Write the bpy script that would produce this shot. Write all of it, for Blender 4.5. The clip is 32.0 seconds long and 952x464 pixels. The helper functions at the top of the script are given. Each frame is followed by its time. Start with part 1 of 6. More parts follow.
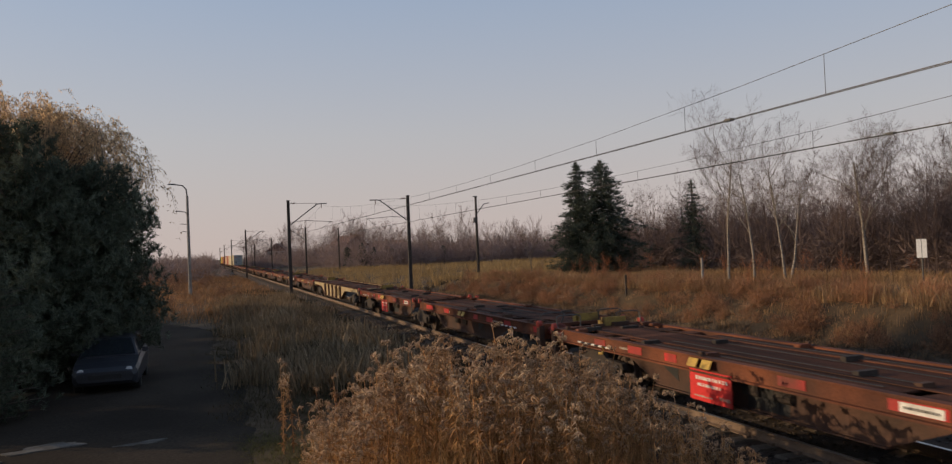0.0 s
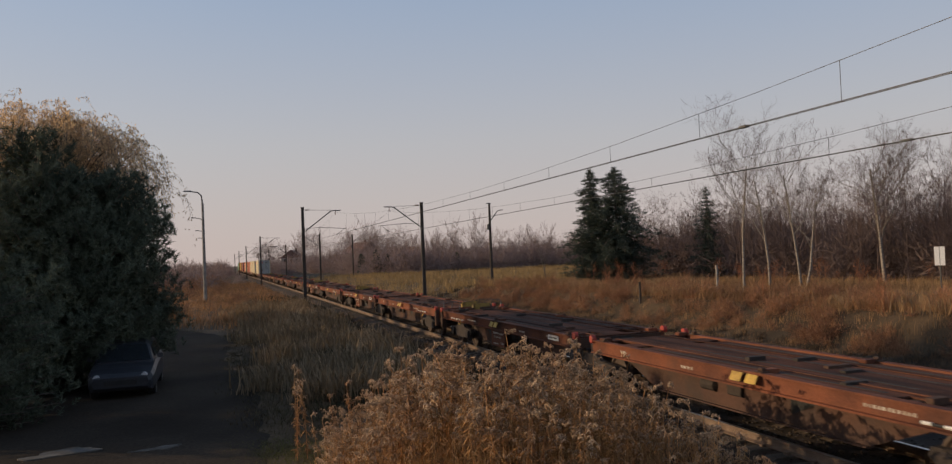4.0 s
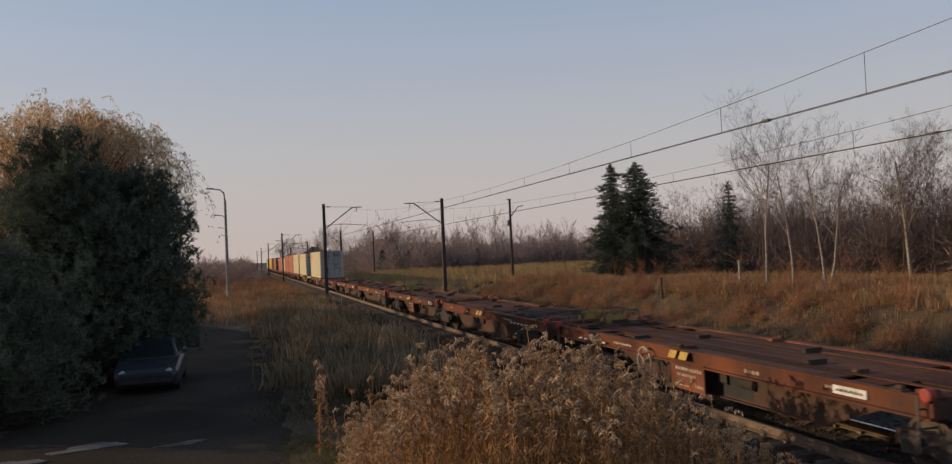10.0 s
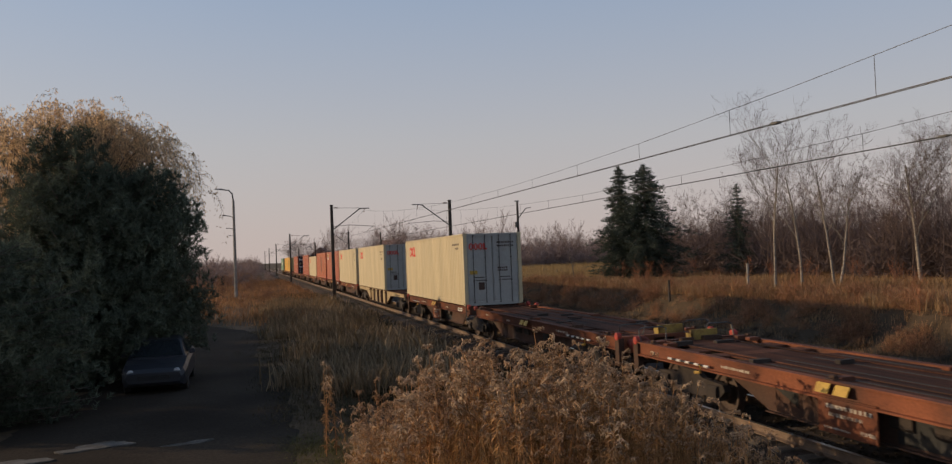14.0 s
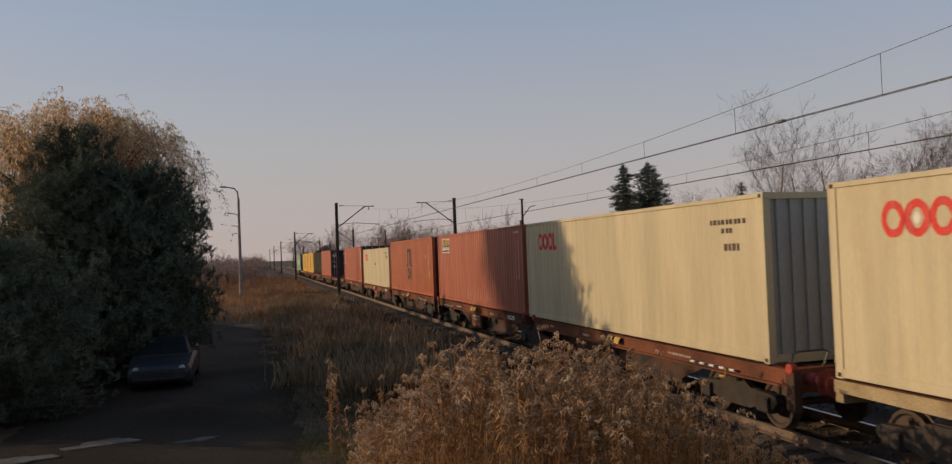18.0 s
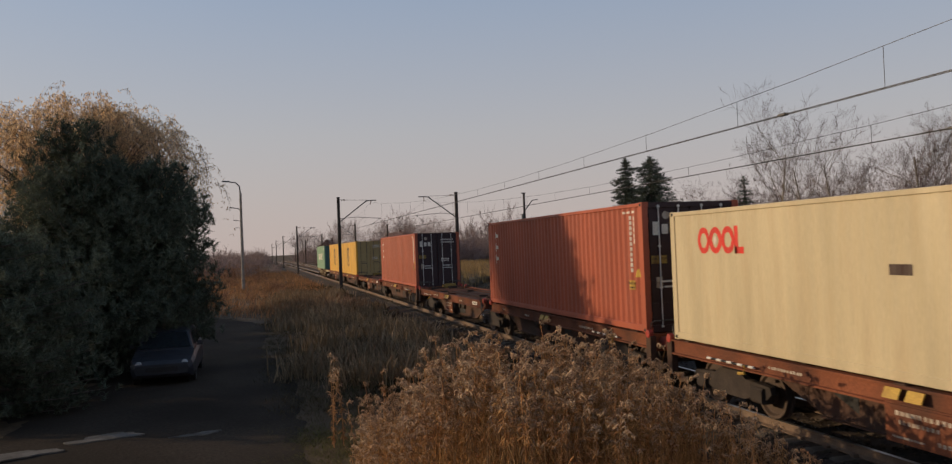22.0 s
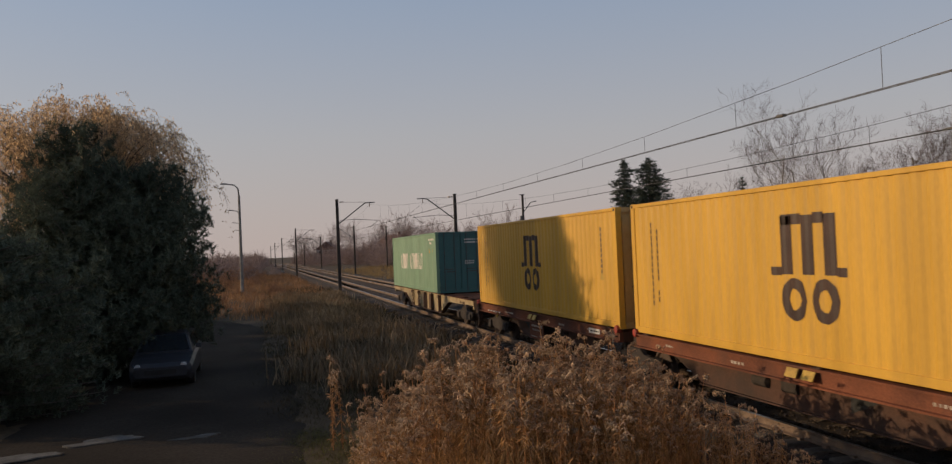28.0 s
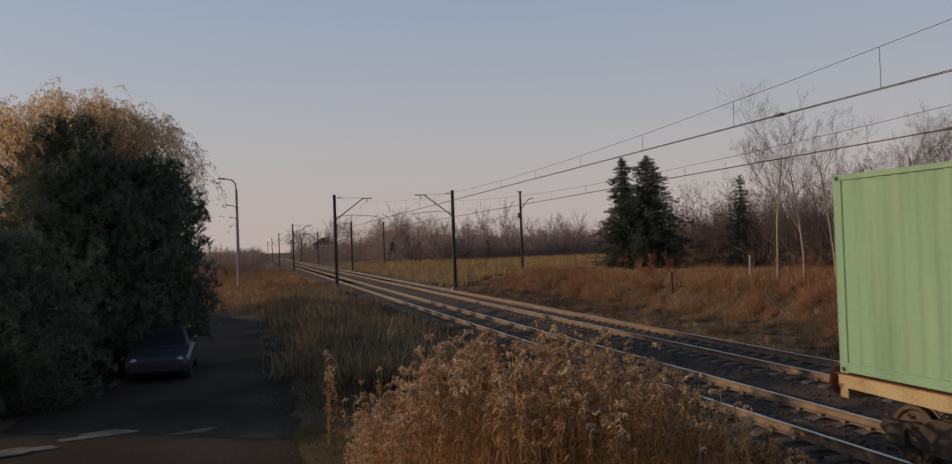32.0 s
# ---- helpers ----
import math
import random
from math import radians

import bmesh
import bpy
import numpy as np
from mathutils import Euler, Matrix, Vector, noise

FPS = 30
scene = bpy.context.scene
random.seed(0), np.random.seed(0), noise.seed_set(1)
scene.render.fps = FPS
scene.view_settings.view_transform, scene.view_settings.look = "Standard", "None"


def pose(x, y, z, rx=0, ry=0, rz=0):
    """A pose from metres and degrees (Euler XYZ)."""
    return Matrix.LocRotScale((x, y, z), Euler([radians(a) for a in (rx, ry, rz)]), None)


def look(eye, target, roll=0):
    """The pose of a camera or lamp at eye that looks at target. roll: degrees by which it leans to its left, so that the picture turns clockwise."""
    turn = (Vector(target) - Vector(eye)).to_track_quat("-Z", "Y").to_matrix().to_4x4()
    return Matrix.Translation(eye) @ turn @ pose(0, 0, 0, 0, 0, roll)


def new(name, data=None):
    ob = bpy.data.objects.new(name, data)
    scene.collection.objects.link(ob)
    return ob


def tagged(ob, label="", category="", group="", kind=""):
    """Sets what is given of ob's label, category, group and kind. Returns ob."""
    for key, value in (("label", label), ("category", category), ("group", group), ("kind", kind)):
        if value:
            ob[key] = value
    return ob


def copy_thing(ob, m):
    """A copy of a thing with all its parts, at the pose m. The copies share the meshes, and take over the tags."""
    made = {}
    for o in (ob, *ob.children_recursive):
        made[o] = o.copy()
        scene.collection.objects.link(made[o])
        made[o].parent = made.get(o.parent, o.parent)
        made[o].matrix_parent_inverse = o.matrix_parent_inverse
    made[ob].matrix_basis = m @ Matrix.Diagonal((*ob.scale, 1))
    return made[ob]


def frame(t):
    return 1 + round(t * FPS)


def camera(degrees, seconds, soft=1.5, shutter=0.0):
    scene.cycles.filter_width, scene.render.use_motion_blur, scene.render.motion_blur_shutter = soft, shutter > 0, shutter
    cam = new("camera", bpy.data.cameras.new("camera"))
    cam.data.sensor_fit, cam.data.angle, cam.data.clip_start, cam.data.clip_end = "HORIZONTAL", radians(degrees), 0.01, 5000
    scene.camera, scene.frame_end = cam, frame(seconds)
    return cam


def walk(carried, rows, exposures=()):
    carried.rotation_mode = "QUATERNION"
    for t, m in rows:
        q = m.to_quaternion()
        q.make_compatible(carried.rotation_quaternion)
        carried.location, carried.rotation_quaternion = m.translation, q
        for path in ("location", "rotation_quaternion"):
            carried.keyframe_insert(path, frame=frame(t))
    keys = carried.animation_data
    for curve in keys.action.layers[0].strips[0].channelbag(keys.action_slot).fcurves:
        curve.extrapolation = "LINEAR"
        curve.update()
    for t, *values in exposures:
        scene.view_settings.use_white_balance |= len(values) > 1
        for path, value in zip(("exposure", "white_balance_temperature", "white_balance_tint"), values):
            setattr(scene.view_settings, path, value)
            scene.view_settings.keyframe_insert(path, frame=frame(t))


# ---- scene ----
# Railway beside a dirt lane: z = 0 is the rail top, y runs along the track, x across it.
TX = 9.5          # middle of the near track
FX = 13.4         # middle of the far track
EYE = (0.0, 0.0, 3.24)


def aim(rx, ry, rz):
    return pose(*EYE, rx, ry, rz)


cam = camera(61.18, 32.0, soft=1.3, shutter=0.12)
walk(cam, [
    (0, aim(91.142, 2.395, -18.766)),
    (0.5, aim(91.389, 2.248, -18.702)),
    (1, aim(91.534, 2.105, -18.628)),
    (1.5, aim(91.645, 2.103, -18.452)),
    (2, aim(91.711, 2.053, -18.278)),
    (2.5, aim(91.721, 2.128, -18.135)),
    (3, aim(91.721, 2.213, -18.010)),
    (3.5, aim(91.690, 2.284, -17.936)),
    (5.5, aim(91.705, 2.365, -17.076)),
    (6, aim(91.724, 2.509, -16.902)),
    (6.5, aim(91.763, 2.588, -16.810)),
    (7, aim(91.801, 2.673, -16.723)),
    (7.5, aim(91.747, 2.582, -16.678)),
    (8, aim(91.676, 2.541, -16.625)),
    (8.5, aim(91.598, 2.537, -16.548)),
    (9, aim(91.497, 2.583, -16.388)),
    (9.5, aim(91.487, 2.561, -16.339)),
    (10, aim(91.451, 2.515, -16.336)),
    (10.5, aim(91.441, 2.544, -16.235)),
    (11, aim(91.439, 2.465, -16.158)),
    (11.5, aim(91.506, 2.428, -16.057)),
    (12, aim(91.568, 2.453, -15.963)),
    (12.5, aim(91.596, 2.394, -15.869)),
    (13, aim(91.628, 2.360, -15.811)),
    (13.5, aim(91.627, 2.340, -15.804)),
    (14, aim(91.583, 2.232, -15.809)),
    (14.5, aim(91.553, 2.202, -15.814)),
    (16.5, aim(91.528, 2.041, -15.529)),
    (17, aim(91.495, 2.022, -15.508)),
    (17.5, aim(91.475, 2.098, -15.487)),
    (18, aim(91.462, 2.133, -15.484)),
    (18.5, aim(91.465, 2.202, -15.466)),
    (19, aim(91.484, 2.312, -15.452)),
    (19.5, aim(91.542, 2.305, -15.451)),
    (20, aim(91.493, 2.305, -15.433)),
    (20.5, aim(91.396, 2.239, -15.402)),
    (21, aim(91.227, 2.301, -15.352)),
    (21.5, aim(91.118, 2.315, -15.353)),
    (22, aim(91.041, 2.242, -15.341)),
    (22.5, aim(90.995, 2.347, -15.367)),
    (23, aim(90.923, 2.336, -15.364)),
    (23.5, aim(90.830, 2.378, -15.348)),
    (24, aim(90.741, 2.468, -15.309)),
    (24.5, aim(90.651, 2.520, -15.265)),
    (25, aim(90.602, 2.618, -15.266)),
    (25.5, aim(90.632, 2.641, -15.300)),
    (27.5, aim(91.089, 2.371, -15.408)),
    (28, aim(91.166, 2.397, -15.427)),
    (28.5, aim(91.329, 2.388, -15.525)),
    (29, aim(91.385, 2.253, -15.616)),
    (29.5, aim(91.412, 2.105, -15.709)),
    (30, aim(91.381, 2.079, -15.704)),
    (30.5, aim(91.221, 2.001, -15.663)),
    (31, aim(91.128, 2.016, -15.642)),
    (31.5, aim(91.069, 1.975, -15.625)),
    (32, aim(90.922, 1.980, -15.623)),
], exposures=[(0, 0.05), (13, 0.02), (17.5, -0.14), (20, -0.12), (23, -0.06), (28.5, -0.18), (32, -0.12)])

# ---- light ----
SUN_AZ, SUN_EL = -67.0, 13.7     # degrees: clockwise from +y, and above the horizon
world = bpy.data.worlds.new("sky")
scene.world = world
world.use_nodes = True
wn, wl = world.node_tree.nodes, world.node_tree.links
wn.clear()
w_out = wn.new("ShaderNodeOutputWorld")
w_bg = wn.new("ShaderNodeBackground")
w_sky = wn.new("ShaderNodeTexSky")
w_sky.sky_type, w_sky.sun_disc = "NISHITA", False
w_sky.sun_elevation, w_sky.sun_rotation = radians(SUN_EL), radians(SUN_AZ)
w_sky.air_density, w_sky.dust_density, w_sky.ozone_density = 1.0, 2.6, 1.6
w_co = wn.new("ShaderNodeTexCoord")
w_sep = wn.new("ShaderNodeSeparateXYZ")
w_ramp = wn.new("ShaderNodeValToRGB")
w_ramp.color_ramp.elements[0].position, w_ramp.color_ramp.elements[0].color = 0.0, (0.92, 0.92, 0.92, 1)
w_ramp.color_ramp.elements[1].position, w_ramp.color_ramp.elements[1].color = 0.42, (0.6, 0.6, 0.6, 1)
w_mix = wn.new("ShaderNodeMix")
w_mix.data_type = "RGBA"
w_haze = wn.new("ShaderNodeValToRGB")     # evening haze: rose at the horizon, blue grey above, the same all round
w_haze.color_ramp.elements[0].position, w_haze.color_ramp.elements[0].color = 0.0, (5.75, 4.75, 4.4, 1)
w_haze.color_ramp.elements[1].position, w_haze.color_ramp.elements[1].color = 0.34, (3.75, 4.7, 6.35, 1)
w_mid = w_haze.color_ramp.elements.new(0.14)
w_mid.color = (5.15, 5.0, 5.2, 1)
w_top = w_haze.color_ramp.elements.new(0.85)
w_top.color = (1.6, 2.3, 3.7, 1)
wl.new(w_co.outputs["Generated"], w_sep.inputs[0])
wl.new(w_sep.outputs["Z"], w_ramp.inputs[0])
wl.new(w_sep.outputs["Z"], w_haze.inputs[0])
wl.new(w_ramp.outputs[0], w_mix.inputs["Factor"])
wl.new(w_sky.outputs[0], w_mix.inputs["A"])
wl.new(w_haze.outputs[0], w_mix.inputs["B"])
wl.new(w_mix.outputs["Result"], w_bg.inputs["Color"])
w_bg.inputs["Strength"].default_value = 0.1
wl.new(w_bg.outputs[0], w_out.inputs[0])

sun = new("sun", bpy.data.lights.new("sun", "SUN"))
sun.data.energy, sun.data.angle, sun.data.color = 3.1, radians(0.6), (1.0, 0.73, 0.45)
sun_dir = Vector((math.sin(radians(SUN_AZ)) * math.cos(radians(SUN_EL)), math.cos(radians(SUN_AZ)) * math.cos(radians(SUN_EL)), math.sin(radians(SUN_EL))))
sun.matrix_world = look((sun_dir * 60)[:], (0, 0, 0))


# ---- materials ----
def mat(name, col, col2=None, rough=0.8, metal=0.0, scale=3.0, fine=40.0, bump=0.15, amount=0.5, grain=0.25, spec=0.3,
        stretch=(1, 1, 1), dirt=None, dirt_amount=0.4, dirt_scale=0.8, per=0.0, island=0.0, trans=0.0):
    """A surface with two scales of variation: col to col2 in blotches, fine grain, and dirt in patches."""
    m = bpy.data.materials.new(name)
    m.use_nodes = True
    nt, nn = m.node_tree.links, m.node_tree.nodes
    bs = nn["Principled BSDF"]
    co = nn.new("ShaderNodeTexCoord")
    mp = nn.new("ShaderNodeMapping")
    mp.inputs["Scale"].default_value = stretch
    nt.new(co.outputs["Object"], mp.inputs[0])

    def noise_at(s, detail=4.0):
        n = nn.new("ShaderNodeTexNoise")
        n.inputs["Scale"].default_value, n.inputs["Detail"].default_value = s, detail
        nt.new(mp.outputs[0], n.inputs["Vector"])
        return n

    def mixed(a, b, f):
        x = nn.new("ShaderNodeMix")
        x.data_type = "RGBA"
        for key, v in (("A", a), ("B", b), ("Factor", f)):
            if isinstance(v, (tuple, float)):
                x.inputs[key].default_value = (*v, 1) if isinstance(v, tuple) else v
            else:
                nt.new(v, x.inputs[key])
        return x.outputs["Result"]

    def ramp(v, lo, hi, top=1.0):
        r = nn.new("ShaderNodeMapRange")
        r.inputs["From Min"].default_value, r.inputs["From Max"].default_value, r.inputs["To Max"].default_value = lo, hi, top
        nt.new(v, r.inputs["Value"])
        return r.outputs[0]

    col2 = col2 or tuple(c * 0.7 for c in col)
    big = noise_at(scale)
    c = mixed(col, col2, ramp(big.outputs["Fac"], 0.35, 0.65, amount * 2 if amount < 0.5 else 1.0))
    small = noise_at(fine)
    hsv = nn.new("ShaderNodeHueSaturation")
    nt.new(c, hsv.inputs["Color"])
    r = nn.new("ShaderNodeMapRange")
    r.inputs["From Min"].default_value, r.inputs["From Max"].default_value = 0.25, 0.75
    r.inputs["To Min"].default_value, r.inputs["To Max"].default_value = 1 - grain, 1 + grain
    nt.new(small.outputs["Fac"], r.inputs["Value"])
    nt.new(r.outputs[0], hsv.inputs["Value"])
    c = hsv.outputs["Color"]
    if dirt:
        d = noise_at(dirt_scale, 6.0)
        c = mixed(c, dirt, ramp(d.outputs["Fac"], 0.5, 0.72, dirt_amount))
    if per or island:
        h2 = nn.new("ShaderNodeHueSaturation")
        src = nn.new("ShaderNodeObjectInfo").outputs["Random"] if per else nn.new("ShaderNodeNewGeometry").outputs["Random Per Island"]
        k = per or island
        rr = nn.new("ShaderNodeMapRange")
        rr.inputs["To Min"].default_value, rr.inputs["To Max"].default_value = 1 - k, 1 + k
        nt.new(src, rr.inputs["Value"])
        nt.new(rr.outputs[0], h2.inputs["Value"])
        nt.new(c, h2.inputs["Color"])
        c = h2.outputs["Color"]
    nt.new(c, bs.inputs["Base Color"])
    bs.inputs["Roughness"].default_value, bs.inputs["Metallic"].default_value = rough, metal
    bs.inputs["Specular IOR Level"].default_value = spec
    if bump:
        bp = nn.new("ShaderNodeBump")
        bp.inputs["Strength"].default_value, bp.inputs["Distance"].default_value = bump, 0.02
        nt.new(small.outputs["Fac"], bp.inputs["Height"])
        nt.new(bp.outputs[0], bs.inputs["Normal"])
    if trans:
        tr = nn.new("ShaderNodeBsdfTranslucent")
        nt.new(c, tr.inputs["Color"])
        mx = nn.new("ShaderNodeMixShader")
        mx.inputs[0].default_value = trans
        nt.new(bs.outputs[0], mx.inputs[1])
        nt.new(tr.outputs[0], mx.inputs[2])
        nt.new(mx.outputs[0], nn["Material Output"].inputs["Surface"])
    return m


RUST = (0.10, 0.045, 0.025)
M_ground = mat("dry_earth_and_grass", (0.095, 0.062, 0.034), (0.05, 0.036, 0.021), 0.95, scale=0.25, fine=9, bump=0.6, dirt=(0.11, 0.07, 0.035), dirt_scale=0.09, grain=0.4)
M_lane = mat("dirt_lane", (0.053, 0.042, 0.032), (0.029, 0.023, 0.018), 0.95, spec=0.05, scale=0.35, fine=14, bump=0.5, dirt=(0.046, 0.037, 0.028), dirt_scale=0.7, grain=0.3)
M_ballast = mat("ballast", (0.06, 0.042, 0.031), (0.033, 0.024, 0.018), 0.95, scale=1.2, fine=22, bump=1.0, dirt=RUST, dirt_scale=0.5, grain=0.5)
M_stone = mat("ballast_stone", (0.085, 0.064, 0.05), (0.034, 0.025, 0.019), 0.9, scale=6, fine=40, island=0.45)
M_sleeper = mat("concrete_sleeper", (0.15, 0.122, 0.095), (0.085, 0.066, 0.05), 0.9, scale=4, fine=60, dirt=RUST, dirt_scale=2.5, per=0.2)
M_rail = mat("rail_steel", (0.215, 0.152, 0.108), (0.14, 0.095, 0.068), 0.7, metal=0.2, scale=3, fine=50)
M_railtop = mat("rail_head", (0.55, 0.53, 0.5), (0.45, 0.43, 0.4), 0.28, metal=0.9, scale=2, fine=60, bump=0.02, grain=0.08)
M_concrete = mat("mast_concrete", (0.30, 0.28, 0.25), (0.2, 0.18, 0.16), 0.9, scale=2, fine=40)
M_mast = mat("dark_mast", (0.075, 0.06, 0.05), (0.045, 0.038, 0.033), 0.85, scale=2, fine=40)
M_steel = mat("galvanised_steel", (0.13, 0.125, 0.12), (0.09, 0.085, 0.08), 0.55, metal=0.6, scale=5, fine=60)
M_wire = mat("copper_wire", (0.07, 0.065, 0.06), (0.05, 0.045, 0.04), 0.5, metal=0.7, scale=4, fine=30, bump=0)
M_porcelain = mat("insulator", (0.16, 0.08, 0.05), (0.12, 0.06, 0.04), 0.25, scale=4, fine=30, bump=0)
M_deck_rust = mat("rusted_deck", (0.13, 0.056, 0.035), (0.05, 0.028, 0.022), 0.9, spec=0.06, scale=1.1, fine=35, bump=0.3, dirt=(0.035, 0.025, 0.022), dirt_scale=1.0, dirt_amount=0.85, grain=0.4, per=0.3, stretch=(2.6, 0.3, 1))
M_sill_rust = mat("brown_wagon_paint", (0.205, 0.072, 0.037), (0.095, 0.038, 0.024), 0.75, spec=0.15, scale=0.8, fine=30, dirt=(0.06, 0.04, 0.032), dirt_scale=0.9, dirt_amount=0.75, per=0.2)
M_sill_red = mat("red_wagon_paint", (0.62, 0.032, 0.03), (0.30, 0.035, 0.03), 0.55, scale=0.4, fine=30, dirt=(0.10, 0.05, 0.035), dirt_scale=1.2, dirt_amount=0.75)
M_sill_beige = mat("beige_wagon_paint", (0.42, 0.33, 0.19), (0.34, 0.25, 0.14), 0.7, scale=1.6, fine=30, dirt=(0.13, 0.07, 0.04), dirt_scale=2.6, dirt_amount=0.6)
M_rib = mat("rusted_rib", (0.09, 0.048, 0.03), (0.06, 0.035, 0.025), 0.85, scale=3, fine=40)
M_under = mat("brake_dust", (0.055, 0.042, 0.035), (0.035, 0.028, 0.024), 0.85, scale=3, fine=40, bump=0.3)
M_wheel = mat("wheel_steel", (0.11, 0.08, 0.065), (0.07, 0.05, 0.04), 0.6, metal=0.4, scale=3, fine=40)
# brown with dirt patches, toned down for the shade under the sill
M_belly = mat("shaded_belly_paint", (0.10, 0.05, 0.034), (0.06, 0.035, 0.026), 0.85, scale=1.1, fine=30, dirt=(0.05, 0.036, 0.03), dirt_scale=1.4, dirt_amount=0.7)
M_yellow = mat("yellow_plate", (0.58, 0.38, 0.07), (0.42, 0.26, 0.06), 0.6, scale=3, fine=40, dirt=RUST, dirt_scale=4)
M_white = mat("white_paint", (0.72, 0.70, 0.66), (0.6, 0.58, 0.54), 0.6, scale=3, fine=40, dirt=(0.3, 0.26, 0.2), dirt_scale=3)
M_stencil = mat("worn_stencil_paint", (0.50, 0.45, 0.38), (0.32, 0.26, 0.2), 0.7, scale=6, fine=40, dirt=(0.2, 0.12, 0.08), dirt_scale=7, dirt_amount=0.8)
M_redplate = mat("red_plate", (0.65, 0.06, 0.04), (0.5, 0.05, 0.035), 0.5, scale=3, fine=40)
M_redcap = mat("faded_red_cap", (0.45, 0.05, 0.035), (0.28, 0.055, 0.04), 0.6, scale=6, fine=40, dirt=RUST, dirt_scale=8)
M_endplate = mat("dull_yellow_paint", (0.36, 0.25, 0.06), (0.2, 0.13, 0.045), 0.7, scale=4, fine=40, dirt=RUST, dirt_scale=4, dirt_amount=0.7)
M_buffer = mat("faded_red_buffer_paint", (0.30, 0.07, 0.05), (0.18, 0.05, 0.038), 0.7, scale=5, fine=40, dirt=(0.06, 0.035, 0.028), dirt_scale=5, dirt_amount=0.7)
# also colours the black plates that stand for dark openings and holes
M_black = mat("plain_black", (0.02, 0.02, 0.02), (0.03, 0.03, 0.03), 0.6, scale=3, fine=40)


# ---- mesh helpers ----
class Shape:
    """Collects vertices and faces of one part."""

    def __init__(self):
        self.v, self.f = [], []

    def add(self, vs, fs):
        n = len(self.v)
        self.v.extend(vs)
        self.f.extend([tuple(i + n for i in f) for f in fs])
        return self

    def box(self, x0, x1, y0, y1, z0, z1, b=0.0):
        """A box, its edges along y cut by b."""
        if b <= 0:
            return self.add([(x, y, z) for x in (x0, x1) for y in (y0, y1) for z in (z0, z1)],
                            [(0, 1, 3, 2), (4, 6, 7, 5), (0, 4, 5, 1), (2, 3, 7, 6), (0, 2, 6, 4), (1, 5, 7, 3)])
        ring = [(x0 + b, z0), (x1 - b, z0), (x1, z0 + b), (x1, z1 - b), (x1 - b, z1), (x0 + b, z1), (x0, z1 - b), (x0, z0 + b)]
        return self.prism(ring, y0, y1)

    def prism(self, ring, y0, y1):
        """The x, z outline drawn out along y."""
        n = len(ring)
        vs = [(x, y0, z) for x, z in ring] + [(x, y1, z) for x, z in ring]
        fs = [tuple(range(n)), tuple(range(2 * n - 1, n - 1, -1))]
        fs += [(i, i + n, (i + 1) % n + n, (i + 1) % n) for i in range(n)]
        return self.add(vs, fs)

    def plate(self, outline, x0, x1):
        """The y, z outline drawn out along x."""
        n = len(outline)
        vs = [(x0, y, z) for y, z in outline] + [(x1, y, z) for y, z in outline]
        fs = [tuple(range(n)), tuple(range(2 * n - 1, n - 1, -1))]
        fs += [(i, i + n, (i + 1) % n + n, (i + 1) % n) for i in range(n)]
        return self.add(vs, fs)

    def tube(self, pts, radii, sides=6, caps=True):
        pts = [Vector(p) for p in pts]
        if not isinstance(radii, (list, tuple)):
            radii = [radii] * len(pts)
        n0 = len(self.v)
        for i, p in enumerate(pts):
            d = (pts[min(i + 1, len(pts) - 1)] - pts[max(i - 1, 0)])
            d = d.normalized() if d.length > 1e-9 else Vector((0, 0, 1))
            a = d.orthogonal().normalized() if abs(d.z) > 0.95 else d.cross(Vector((0, 0, 1))).normalized()
            b = d.cross(a)
            for k in range(sides):
                q = 2 * math.pi * k / sides
                self.v.append(tuple(p + (a * math.cos(q) + b * math.sin(q)) * radii[i]))
        for i in range(len(pts) - 1):
            for k in range(sides):
                self.f.append((n0 + i * sides + k, n0 + i * sides + (k + 1) % sides, n0 + (i + 1) * sides + (k + 1) % sides, n0 + (i + 1) * sides + k))
        if caps:
            self.f.append(tuple(n0 + k for k in range(sides - 1, -1, -1)))
            self.f.append(tuple(n0 + (len(pts) - 1) * sides + k for k in range(sides)))
        return self

    def lathe(self, profile, centre, axis="x", sides=20):
        """Turns (along, radius) pairs round an axis through centre."""
        n0, m = len(self.v), len(profile)
        for a, r in profile:
            for k in range(sides):
                q = 2 * math.pi * k / sides
                c, s = r * math.cos(q), r * math.sin(q)
                o = {"x": (a, c, s), "y": (c, a, s), "z": (c, s, a)}[axis]
                self.v.append(tuple(o[i] + centre[i] for i in range(3)))
        for i in range(m - 1):
            for k in range(sides):
                self.f.append((n0 + i * sides + k, n0 + i * sides + (k + 1) % sides, n0 + (i + 1) * sides + (k + 1) % sides, n0 + (i + 1) * sides + k))
        self.f.append(tuple(n0 + k for k in range(sides)))
        self.f.append(tuple(n0 + (m - 1) * sides + k for k in range(sides - 1, -1, -1)))
        return self

    def mesh(self, name, material, smooth=False):
        me = bpy.data.meshes.new(name)
        me.from_pydata(self.v, [], self.f)
        me.materials.append(material)
        if smooth:
            me.polygons.foreach_set("use_smooth", [True] * len(me.polygons))
        bm = bmesh.new()
        bm.from_mesh(me)
        bmesh.ops.recalc_face_normals(bm, faces=bm.faces)
        bm.to_mesh(me)
        bm.free()
        return me


